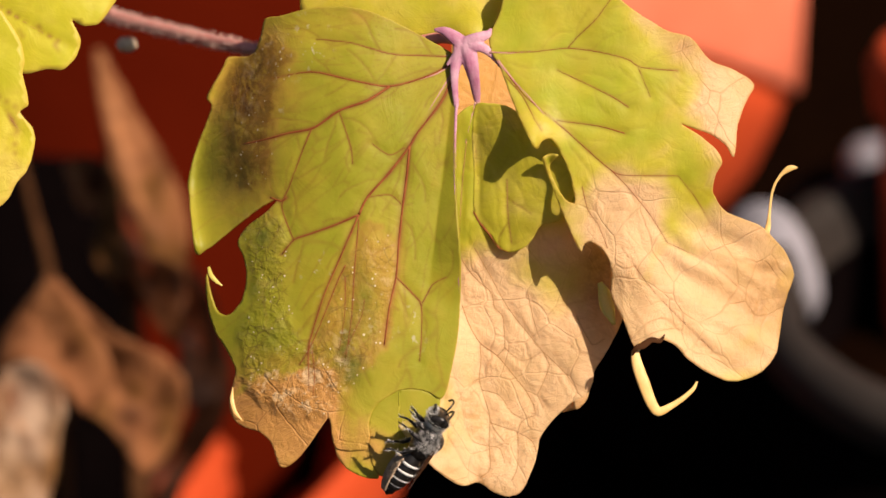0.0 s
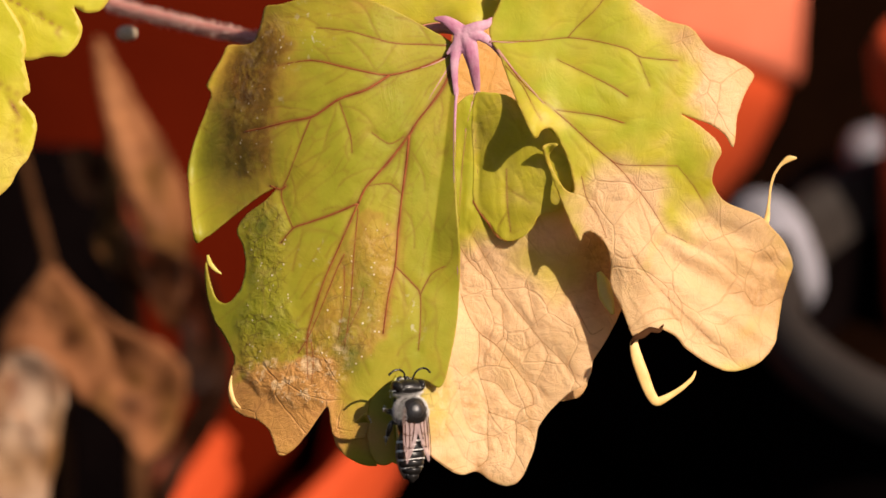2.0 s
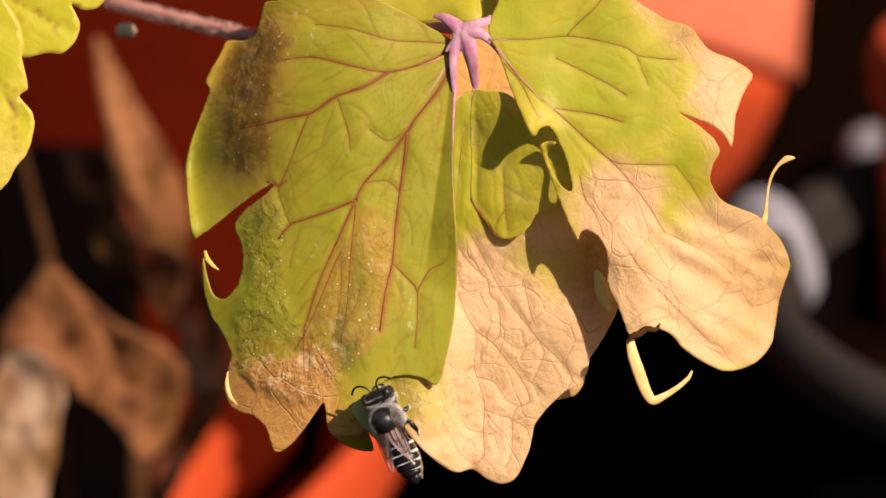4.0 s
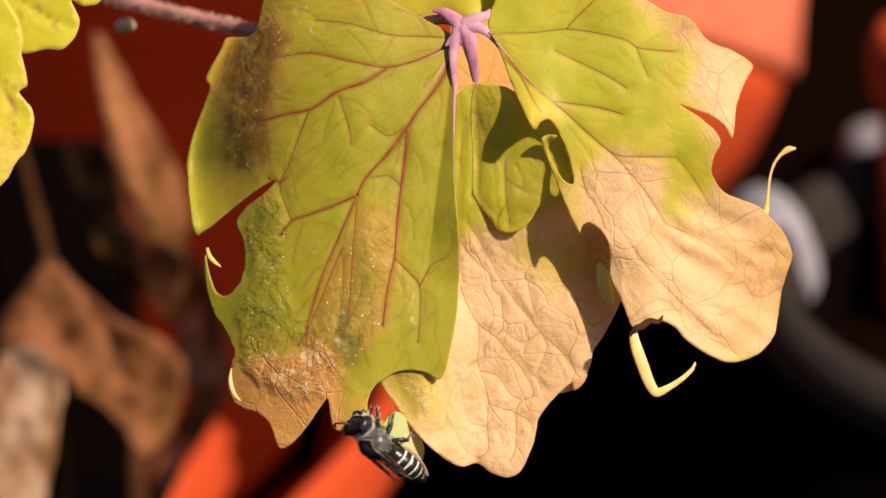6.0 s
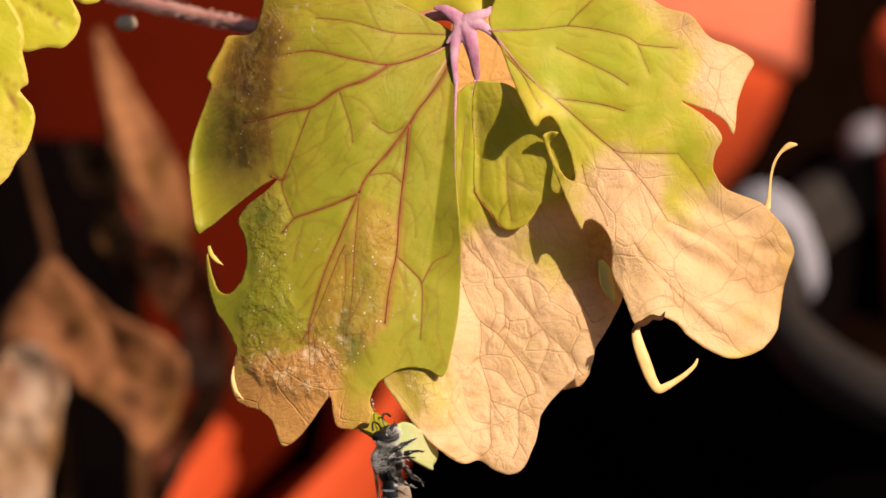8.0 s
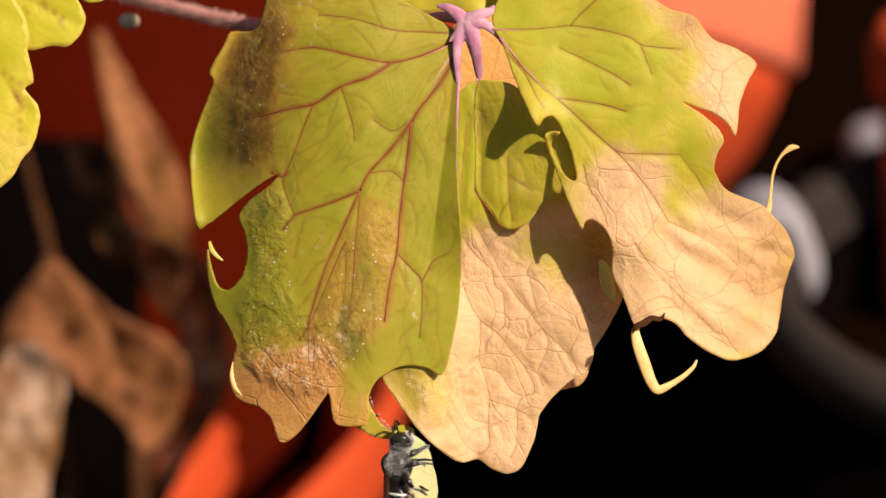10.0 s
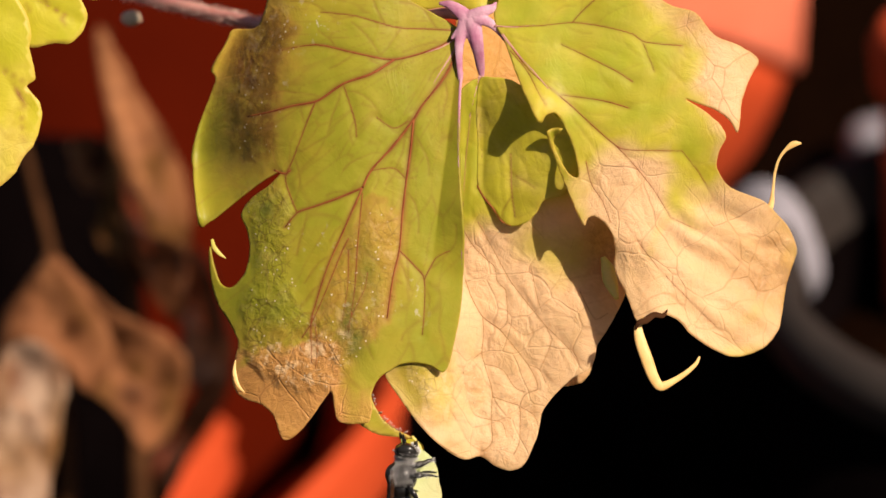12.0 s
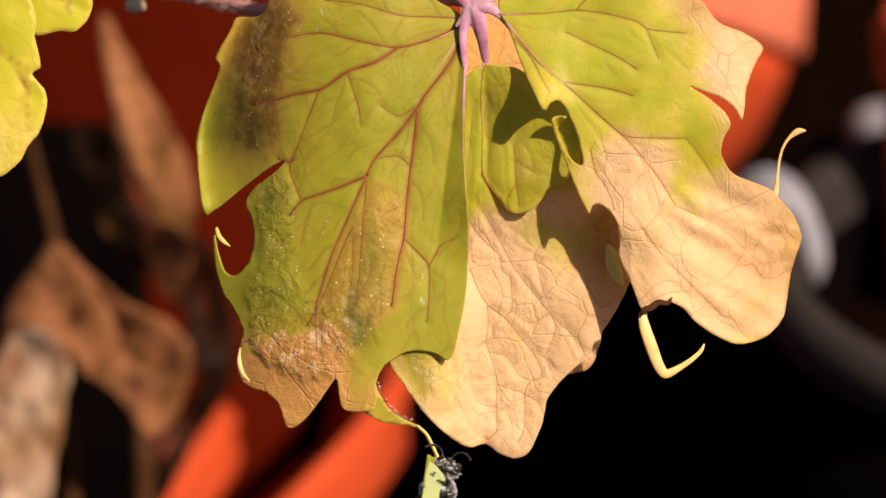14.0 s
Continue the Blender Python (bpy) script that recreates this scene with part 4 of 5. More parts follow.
tube(bm, curve([(0, 0, 0), (1.0, 0, -0.9), (1.7, 0, -2.2), (2.5, 0, -3.9), (3.4, 0, -5.6)], 5), (0.2, 0.22), 8)
thread = part("thread", bm, LIME, leaf, "thin yellow strand of leaf")
thread.location = (Vector(THREAD_AT) - Vector(H)) * MM

# ---- the plant that carries the leaves ----
STEM_AT = Vector((-29, 6, 24.31))
stem = empty("columbine_plant", seen(*STEM_AT), "columbine plant with hairy pink stems carrying yellowing leaves", "plant")
PETIOLE = curve([(a, y, b) for (a, b), y in zip([(-57.8, 43.8), (-52.8, 37.6), (-45.2, 31.3), (-39.6, 28.1), (-36.5, 25.8), (-32.8, 24.8), (-28.4, 23.7), (-24, 22.7), (-19.6, 21.8), (-14, 21.6), (-6.5, 22.2), (-0.2, 23.4), (2.4, 22.8)],
                                                (60, 56, 50, 44, 40, 36, 31, 26, 18, 9, 4, 1.5, 0.2))], 6)
PETIOLE *= np.array([1, 0, 1]) * (1 + PETIOLE[:, 1:2] * MM / REACH) + np.array([0, 1, 0])
TRUNK = curve([(a, y, b) for (a, b), y in zip([(-92.8, -178.7), (-75.2, -122.4), (-67.8, -47.4), (-64, 2.6), (-60.2, 33.8), (-57.8, 43.8)], (-40, -20, 0, 20, 45, 60))], 6)
SPUR = curve([(a, y, b) for (a, b), y in zip([(-64, 2.6), (-59, 11.3), (-55.2, 17.6), (-52.8, 21.3)], (14, 8, 4, 1))], 6)


def stem_part(name, line, radii, hairs, label=""):
    ob = part(name, tube(bmesh.new(), [tuple(Vector(p) - STEM_AT) for p in line], radii, 12), STEM, stem, label)
    bm = bmesh.new()
    for k in range(hairs):
        i = random.randrange(int(len(line) * 0.8))
        p = Vector(line[i]).lerp(Vector(line[i + 1]), random.random()) - STEM_AT
        way = Vector((random.gauss(0, 1), random.gauss(0, 1), random.gauss(0, 1))).normalized()
        tube(bm, [tuple(p + way * 0.6), tuple(p + way * (0.95 + 0.5 * random.random()))], (0.04, 0.02), 3)
    tagged(part("hairs", bm, FUZZ, ob, "short pale hairs"), kind="stuff")


part("bud", ball(bmesh.new(), tuple(Vector((-38.5, 40, 24.88)) - STEM_AT), (1.3, 1.0, 1.0), 14, 10), BUD, stem, "small pale bud")
stem_part("petiole", PETIOLE, (0.8, 0.64), 4200)
stem_part("main_stem", TRUNK, (1.8, 1.1), 300)
stem_part("petiole", SPUR, (0.9, 0.6), 100)

# ---- the second leaf ----
SECOND = (-46.5, 0, 18.19)
second = empty("fresh_columbine_leaf", seen(*SECOND), "fresh yellow-green columbine leaf with rounded lobes", "leaf")
blade("leaflet", [(-36.2, 29.4), (-36.8, 26.6), (-38.2, 24.9), (-39.8, 24.7), (-41, 25.3), (-40.1, 23.2), (-40.5, 21.4), (-42, 19.9), (-43.8, 19.9), (-46.2, 19.4), (-47.8, 20.1), (-52.8, 21.9), (-54.6, 31.3), (-45.2, 34.4)],
      lambda u, w: 1.6 + 0.012 * (u - -45.25) ** 2 + 0 * w, second, FRESH, "", lambda u, w: 0.3 + 0.12 * ripple(u, w, 5, 6),
      veins=[([(-49, 26.9), (-45.2, 24.4), (-41.5, 22.6)], 0.08, 0.04)], origin=SECOND, seed=31.0, vein_mat=PALE_VEIN)
blade("leaflet", [(-50.2, 26.6), (-47.8, 24.8), (-46.6, 22.6), (-46.3, 20.7), (-46.5, 19.3), (-46, 17.2), (-45.9, 15.9), (-46.8, 15.1), (-45.6, 13.7), (-45.1, 12.2), (-45.6, 9.7), (-46.2, 8.4), (-47.2, 7.3), (-48, 5.7), (-49, 4.7), (-50.9, 3.8), (-54.6, 6.9), (-55.9, 18.2)],
      lambda u, w: -0.6 + 0.012 * (u - -50.25) ** 2 + 0 * w, second, FRESH, "", lambda u, w: 0.25 + 0.3 * step(w, 18.19, 5.06),
      veins=[([(-52.8, 21.3), (-49.6, 16.9), (-46.5, 12.6)], 0.08, 0.04)], origin=SECOND, seed=33.0, vein_mat=PALE_VEIN)

# ---- the cut disc ----
DISC_AT = (-4.88, 0, -20.25)
disc = empty("leaf_disc", seen(*DISC_AT), "freshly cut pale green disc of leaf held by the bee", "leaf disc")


def disc_half(outline):
    return blade("half", outline, lambda u, w: left_surface(u, w) + 0.01 + 0.006 * (u - DISC_AT[0]) ** 2, disc, LEAF, "", left_dry, stain_or_shade=LEFT_STAIN, origin=DISC_AT, back=DISC,
                 seed=2.0, cell=0.3, wave=0.0, rim=0.0, net=False)[0]


half_a = disc_half([(-4.9, -15.7), (-4.3, -15.5), (-3.4, -15.4), (-1.7, -15.8), (-0.3, -16.6), (-0.8, -18.4), (-2, -20.6), (-3.5, -22.9), (-4.5, -24.1), (-4.9, -24.4)])
half_b = disc_half([(-4.8, -24.4), (-5.4, -24.8), (-5.9, -25.1), (-6.6, -25.2), (-7.2, -24.9), (-7.8, -23.9), (-8.2, -22.1), (-8.2, -20.7), (-8.3, -19.3), (-8, -18.1), (-7.3, -17.1), (-6.2, -16.3), (-5.3, -15.9), (-4.8, -15.6)])

# ---- the bee (head towards z, back towards -y) ----
bee = empty("leafcutter_bee", seen(0, -4, 0), "black leafcutter bee with grey fur and white abdomen bands", "bee")


def fuzz(bm, centre, radii, count, length, thick, keep=lambda d: True, lean=(0, 0, -0.5)):
    """Short hairs on an egg-shaped body."""
    c, r = Vector(centre), Vector(radii)
    made = 0
    while made < count:
        d = Vector((random.gauss(0, 1), random.gauss(0, 1), random.gauss(0, 1))).normalized()
        if not keep(d):
            continue
        p = Vector((c.x + d.x * r.x, c.y + d.y * r.y, c.z + d.z * r.z))
        way = (d + Vector(lean) * random.random() + Vector((random.gauss(0, .2), random.gauss(0, .2), random.gauss(0, .2)))).normalized()
        tube(bm, [tuple(p - way * 0.05), tuple(p + way * length * (0.6 + 0.6 * random.random()))], (thick, thick * 0.4), 3)
        made += 1
    return bm


# thorax
bm = ball(bmesh.new(), (0, 0, 0), (1.85, 1.72, 1.9), 28, 20)
ball(bm, (0, 0.15, -1.35), (1.5, 1.3, 1.25), 24, 16)
thorax = part("thorax", bm, CHITIN, bee, "shiny black thorax")
part("scutum", ball(bmesh.new(), (0, -0.72, 0.2), (1.24, 1.14, 1.25), 24, 18), SHIELD, thorax, "bare black shield of the back")
tagged(part("fur", fuzz(bmesh.new(), (0, 0, 0), (1.83, 1.70, 1.88), 4200, 0.34, 0.009, lambda d: not (d.y < -0.5 and abs(d.x) < 0.62 and d.z > -0.55) and d.y < 0.75 and d.z > -0.55 + 0.5 * random.random()), FUR, thorax, "grey fur"), kind="stuff")
# head
HEAD = (0, 0.25, 2.75)
bm = ball(bmesh.new(), HEAD, (1.95, 1.35, 0.98), 28, 18)
head = part("head", bm, CHITIN, bee, "broad black head")
for k in (-1, 1):
    part("eye", ball(bmesh.new(), (1.36 * k, 0.12, 2.92), (0.56, 1.10, 0.76), 18, 14, Euler((0, 0.35 * k, 0))), EYE, head, "glossy dark eye")
    bm = tube(bmesh.new(), curve([(0.75 * k, 0.9, 3.3), (0.62 * k, 1.15, 3.75), (0.15 * k, 1.25, 4.0)], 4), (0.3, 0.14), 8)
    part("mandible", bm, CHITIN, head, "strong black jaw")
for x, y, z in ((0, -0.95, 3.05), (-0.35, -0.85, 2.9), (0.35, -0.85, 2.9)):
    part("ocellus", ball(bmesh.new(), (x, y, z), (0.11, 0.11, 0.11), 10, 8), EYE, head)
tagged(part("fur", fuzz(bmesh.new(), HEAD, (1.85, 1.3, 0.96), 2400, 0.32, 0.010, lambda d: d.z < -0.45 or (d.z > 0.2 and d.y > 0.3 and abs(d.x) < 0.7) or abs(d.z - 0.02 + 0.25 * d.x * d.x) < 0.06, (0, 0, 0.3)), BAND, head, "pale face fur"), kind="stuff")
antennae = []
for k in (-1, 1):
    bm = tube(bmesh.new(), curve([(0, 0, 0), (0.25 * k, -0.25, 0.75), (0.5 * k, -0.35, 1.05), (1.0 * k, -0.45, 1.3), (1.7 * k, -0.35, 1.2), (2.25 * k, -0.15, 0.75)], 5),
              (0.10, 0.13), 8)
    ob = part("antenna", bm, CHITIN, bee, "bent black feeler")
    ob.location = Vector((0.4 * k, -0.1, 3.5)) * MM
    antennae.append(ob)
# abdomen, in overlapping rings with white hair bands
abdomen = part("abdomen", ball(bmesh.new(), (0, 0.35, -2.2), (1.0, 0.95, 0.8), 18, 12), CHITIN, bee, "black banded abdomen")
RINGS = [(-2.25, 1.28), (-3.2, 1.50), (-4.2, 1.54), (-5.15, 1.40), (-6.0, 1.14), (-6.7, 0.78)]
for i, (z, r) in enumerate(RINGS):
    y = 0.4 + 0.05 * i
    r2 = RINGS[i + 1][1] if i < 5 else 0.25
    z2 = RINGS[i + 1][0] if i < 5 else -7.5
    bm = lathe(bmesh.new(), [(r * 0.86, 0.25), (r * 0.99, -0.05), (r * 1.03, (z2 - z) * 0.5), (r2 * 1.05, (z2 - z) - 0.02), (r2 * 0.8, (z2 - z) - 0.12)], 28)
    bmesh.ops.transform(bm, matrix=Matrix.LocRotScale(Vector((0, y, z)) * MM, None, Vector((1, 0.86, 1))), verts=bm.verts)
    seg = part("segment", bm, CHITIN, abdomen)
    if i < 5:
        bm = bmesh.new()
        for k in range(220):
            a = radians(-215 + 250 * k / 220 + random.uniform(-1, 1))
            c, s = math.cos(a), math.sin(a)
            zz = z2 + 0.22
            p0 = (r2 * 1.04 * c, y + r2 * 0.90 * s, zz + 0.06)
            p1 = (r2 * 1.10 * c, y + r2 * 0.96 * s, zz - 0.04 - (0.04 + 0.11 * c * c) * (0.5 + random.random()))
            tube(bm, [p0, p1], (0.04, 0.02), 4)
        tagged(part("hair_band", bm, BAND, abdomen, "white hair band"), kind="stuff")
bm = bmesh.new()
for k in range(1500):
    z = random.uniform(-6.9, -2.6)
    r = np.interp(-z, [2.35, 3.35, 4.35, 5.3, 6.15, 6.8, 7.5], [1.28, 1.50, 1.54, 1.40, 1.14, 0.78, 0.25])
    a = radians(random.uniform(35, 145))
    c, s = math.cos(a), math.sin(a)
    p = Vector((r * c, 0.55 + r * 0.86 * s, z))
    tube(bm, [tuple(p), tuple(p + Vector((c * 0.18, s * 0.36, -0.40)))], (0.05, 0.025), 3)
tagged(part("belly_brush", bm, SCOPA, abdomen, "tan pollen brush under the belly"), kind="stuff")


# wings, folded along the back
def wing(k, length, width, at, turn, label):
    bm = bmesh.new()
    rows = []
    for i in range(13):
        t = i / 12
        half = width * (math.sin(math.pi * min(1, 0.12 + 0.88 * t) ** 0.8)) * 0.5 + 0.12
        lead, back = 0.30 * half, -0.85 * half * 1.3
        rows.append([bm.verts.new(Vector((k * (lead + (back - lead) * j / 6), -0.10 * math.sin(j * 1.4 + t * 9) * 0.6 - 0.15 * t, -length * t)) * MM) for j in range(7)])
    for a, b in zip(rows, rows[1:]):
        for j in range(6):
            bm.faces.new((a[j], a[j + 1], b[j + 1], b[j]))
    ob = part("wing", bm, WING, bee, label)
    ob.location = Vector(at) * MM
    ob.rotation_euler = [radians(a) for a in turn]
    bm = bmesh.new()
    for j, (f, end) in enumerate(((0.3, 1.0), (0.05, 0.8), (-0.35, 0.75), (-0.75, 0.6))):
        tube(bm, curve([(k * f * 0.25 * width, -0.06, 0), (k * f * 0.55 * width, -0.12, -length * end * 0.5), (k * f * 0.4 * width, -0.18, -length * end)], 4), (0.06, 0.03), 5)
    for f in (0.45, 0.68):
        tube(bm, curve([(k * 0.14 * width, -0.14, -length * f), (k * -0.15 * width, -0.16, -length * (f + 0.05)), (k * -0.38 * width, -0.14, -length * f)], 3), (0.035, 0.03), 5)
    part("wing_vein", bm, TWIG, ob, "brown wing veins")
    return ob


for k in (-1, 1):
    wing(k, 6.0, 2.3, (1.25 * k, -1.15, 0.6), (3, -2 * k, 14 * k), "smoky clear front wing")
    wing(k, 4.3, 1.6, (1.35 * k, -0.9, 0.0), (3, 1 * k, 22 * k), "smoky clear hind wing")

# legs
LEGS = [((0.8, 1.1, 1.3), (0.9, 0.9, 1.2), (0.55, 2.2, 1.7), (0.2, 3.3, 2.2), "front leg"),
        ((1.0, 1.2, 0.1), (1.5, 0.9, 0.2), (1.6, 2.2, 0.5), (1.0, 3.8, 0.6), "middle leg"),
        ((1.0, 1.1, -1.0), (1.7, 0.9, -0.9), (1.75, 1.9, -2.2), (1.1, 3.4, -2.8), "hind leg")]
legs = []
for k in (-1, 1):
    for root, knee, ankle, toe, what in LEGS:
        r0 = Vector((root[0] * k, root[1], root[2]))
        q = [Vector((v[0] * k, v[1], v[2])) + Vector((root[0] * k, 0, 0)) * (0.25 if v is not root else 0) for v in (root, knee, ankle, toe)]
        q = [v - r0 for v in q]
        bm = tube(bmesh.new(), curve([q[0], q[0].lerp(q[1], 0.5) + Vector((0, -0.1, 0)), q[1]], 4), (0.24, 0.26), 8)
        ob = part("leg", bm, CHITIN, bee, "black " + what + " with pale hairs")
        ob.location = r0 * MM
        bm = tube(bmesh.new(), [q[1], q[1].lerp(q[2], 0.5), q[2]], (0.2, 0.32, 0.22), 8)
        part("tibia", bm, CHITIN, ob)
        bm = tube(bmesh.new(), curve([q[2], q[2].lerp(q[3], 0.5) + Vector((0, 0.05, 0.1)), q[3]], 4), (0.17, 0.09), 7)
        tube(bm, [q[3], q[3] + Vector((0.2 * k, 0.2, 0.1))], (0.06, 0.03), 5)
        part("tarsus", bm, CHITIN, ob)
        bm = bmesh.new()
        for n in range(64):
            t = random.random()
            p = q[1].lerp(q[2], t) if n % 2 else q[2].lerp(q[3], t * 0.9)
            way = Vector((random.gauss(0, 1) + 0.8 * k, random.gauss(0, 1), random.gauss(0, 1))).normalized()
            tube(bm, [p + way * 0.12, p + way * (0.32 + 0.15 * random.random()) + (q[3] - q[2]).normalized() * 0.15], (0.028, 0.012), 3)
        tagged(part("leg_hair", bm, BAND, ob, "pale leg hairs"), kind="stuff")
        legs.append(ob)


# ---- pots and litter behind ----
def pot(name, m, rim, height, rim_high, label, material, group="", taper=0.7, lip=0.9, rim_mat=None):
    """A flower pot with a rim band, open at the top; rim: outer radius."""
    ob = empty(name, m, label, "flower pot", group)
    body = rim * lip
    low = rim * taper
    bm = lathe(bmesh.new(), [(low - 8, 4), (low, 0), (low + 1, 2), (body, height - rim_high), (body - 5, height - rim_high), (low - 6, 8), (0.5, 8)], 56)
    part("body", bm, material, ob)
    bm = lathe(bmesh.new(), [(body - 5, height - rim_high - 1), (rim - 2, height - rim_high - 1), (rim, height - rim_high), (rim + 0.1, height - rim_high + 1), (rim + 0.9, height - 5), (rim + 1, height - 4), (rim - 1, height),
                             (rim - 5, height), (rim - 7, height - 3), (body - 5, height - rim_high - 1)], 56)
    part("rim", bm, rim_mat or material, ob)
    bm = lathe(bmesh.new(), [(body - 4.5, height * 0.82), (body * 0.6, height * 0.84), (body * 0.25, height * 0.83), (0.5, height * 0.84)], 40)
    for v in bm.verts:
        v.co.z += 0.004 * noise.noise(v.co * 60)
    part("potting_soil", bm, SOIL, ob, "dark potting soil")
    return ob


def far(px_mm, z_mm, depth):
    """A place that lies depth millimetres behind the leaf on the line of sight through a place of the leaf's plane."""
    k = 1 + depth * MM / REACH
    return px_mm * k, depth, z_mm * k


# a leaning bowl on an added black box, and the pots round it
bowl = empty("terracotta_bowl", seen(8, 340, 9.7, 0, 15, 0), "leaning orange terracotta bowl with a pale thick rim", "flower pot", "terracotta pots")
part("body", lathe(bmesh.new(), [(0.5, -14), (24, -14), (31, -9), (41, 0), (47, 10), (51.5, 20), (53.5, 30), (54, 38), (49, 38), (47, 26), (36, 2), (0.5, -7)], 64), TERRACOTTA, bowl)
part("rim", lathe(bmesh.new(), [(49, 37), (55, 37), (56.4, 39), (51, 66), (50, 68), (46, 68), (45, 65), (49, 37)], 64), LIT_TERRACOTTA, bowl, "rim band in a sunlit terracotta colour")
bm = lathe(bmesh.new(), [(47, 56), (34, 58), (14, 57), (0.5, 58)], 40)
for v in bm.verts:
    v.co.z += 0.004 * noise.noise(v.co * 60)
part("potting_soil", bm, SOIL, bowl, "dark potting soil")
pot("terracotta_pot", seen(91.5, 240, -31, 20, 0, 0), 18, 70, 12, "orange terracotta pot beside a black pot", TERRACOTTA, "terracotta pots")
x, y, z = far(63.5, -4.94, 200)
black = seen(x, y, z, 32, 0, 0) @ pose(0, 0, -0.148)
pot("nursery_pot", black, 44, 150, 9, "black plastic nursery pot with dark soil", SHADED_PLASTIC, taper=0.74, rim_mat=RIM_PLASTIC)
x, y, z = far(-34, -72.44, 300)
pot("shaded_planter", seen(x, y, z, 20, 0, 0) @ pose(0, 0.05, 0), 54, 220, 22, "large terracotta planter, its shade put into the dark red colour", SHADED_RED, taper=0.8)


def saucer(at, radius, high, label, lean=-47):
    """A shallow terracotta dish leaning on its edge."""
    x, y, z = at
    ob = empty("pot_saucer", seen(x, y, z, 6, lean, 0), label, "saucer", "leaning saucers")
    bm = lathe(bmesh.new(), [(0.5, 0), (radius * 0.86, 0), (radius * 0.9, 1), (radius, high - 2), (radius, high), (radius - 4, high), (radius - 5, high - 2), (radius * 0.84, 5), (0.5, 5)], 64)
    part("dish", bm, TERRACOTTA, ob)
    bm = lathe(bmesh.new(), [(radius - 1, high - 5), (radius + 1, high - 4.5), (radius + 1, high - 0.5), (radius - 0.5, high + 0.3)], 64)
    part("rim", bm, TERRACOTTA, ob)
    return ob


saucer(far(-34.62, -39.44, 270), 33, 10, "small orange terracotta saucer leaning on its edge")
saucer(far(-30.9, -46.2, 255), 62, 13.5, "orange terracotta saucer leaning on its edge", -38)


def crate(at, wide, deep, high, label, lean=0):
    """A made-up black box with a closed top, standing in for deep shade."""
    x, y, z = at
    ob = empty("shade_box", seen(x, y, z, 20, lean, 0), label, "crate", "plant crates")
    for k, (cx, cy, sx, sy) in enumerate(((0, 0, wide, 0.003), (0, deep, wide, 0.003), (-wide, deep / 2, 0.003, deep / 2), (wide, deep / 2, 0.003, deep / 2))):
        bm = bmesh.new()
        bmesh.ops.create_cube(bm, size=1, matrix=Matrix.LocRotScale((cx, cy, -high / 2), None, (sx * 2, sy * 2, high)))
        bmesh.ops.bevel(bm, geom=bm.edges, offset=0.001, segments=1, affect="EDGES")
        part("side", bm, SHADED_PLASTIC, ob)
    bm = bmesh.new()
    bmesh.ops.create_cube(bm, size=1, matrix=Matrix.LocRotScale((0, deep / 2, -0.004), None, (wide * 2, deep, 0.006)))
    part("top", bm, SHADED_PLASTIC, ob)
    return ob


crate((51, 262, -10), 0.031, 0.02, 0.128, "tipped black box added for the dark area below the bowl", -40)
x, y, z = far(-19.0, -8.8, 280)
crate((x, y, z), 0.032, 0.008, 0.12, "low black box added for the shade before the planter")
crate((0, 284, -18), 0.055, 0.09, 0.10, "black box added for dark space under the leaning bowl")

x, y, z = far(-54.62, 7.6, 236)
crate((x, y, z), 0.029, 0.03, seen(x, y, z).translation.z, "black box added for the dark gap behind the dead leaves")

# pale stones by the black pot
def stone(at, radii, turn, seed):
    bm = bmesh.new()
    bmesh.ops.create_icosphere(bm, subdivisions=4, radius=1, matrix=Matrix.LocRotScale(None, None, Vector(radii) * MM))
    for v in bm.verts:
        v.co *= 1 + 0.26 * noise.noise(v.co * 110 + Vector((seed, 0, 0)))
    ob = new("stone", mesh_of("stone", bm, STONE))
    ob.matrix_world = seen(*at, 0, turn, 0)
    return tagged(ob, "pale grey stone beside a black pot", "stone", "pale stones")


stone(far(36.2, -1.3, 215), (7.4, 6, 11.6), -18, 2.0)
stone(far(49.44, 9.44, 300), (9, 7, 6), 0, 4.0)


def spread(points, k):
    return [(a * k, b * k) for a, b in points]


def dead_leaf(outline, depth, fold, seed, label, crease, dryness, stuff=DEAD, dark_spots=(), rise=0.0):
    """A curled dry leaf, depth millimetres behind the green one."""
    k = 1 + depth * MM / REACH
    edge = spread(outline, k)
    cx, cz = np.mean(edge, axis=0)
    ob = empty("dead_leaf", seen(cx, depth, cz), label, "dead leaf", "dead leaves")
    # rise and ripples put lit tops, highlights and dark folds into the colour
    blade("blade", edge, lambda u, w: depth + fold * np.cos(((u - cx) * math.cos(crease) + (w - cz) * math.sin(crease)) / 3.0) + 0.03 * (u - cx) ** 2,
          ob, stuff, "", lambda u, w: dryness - 0.10 + rise * (w - cz) + 0.55 * ripple(u, w, 8, seed) + 0.35 * ripple(u, w, 3.5, seed + 2), stain_or_shade=[(a * k, b * k, c * k, d * k, e, f) for a, b, c, d, e, f in dark_spots], cell=1.1, thick=0.5, wave=2.2, seed=seed, origin=(cx, depth, cz), serrate=0.5, rim=0.0, net=False,
          veins=[(spread(outline[0:1] + [tuple(np.mean(outline, axis=0))], k), 0.28, 0.12)], vein_mat=TWIG)
    return ob


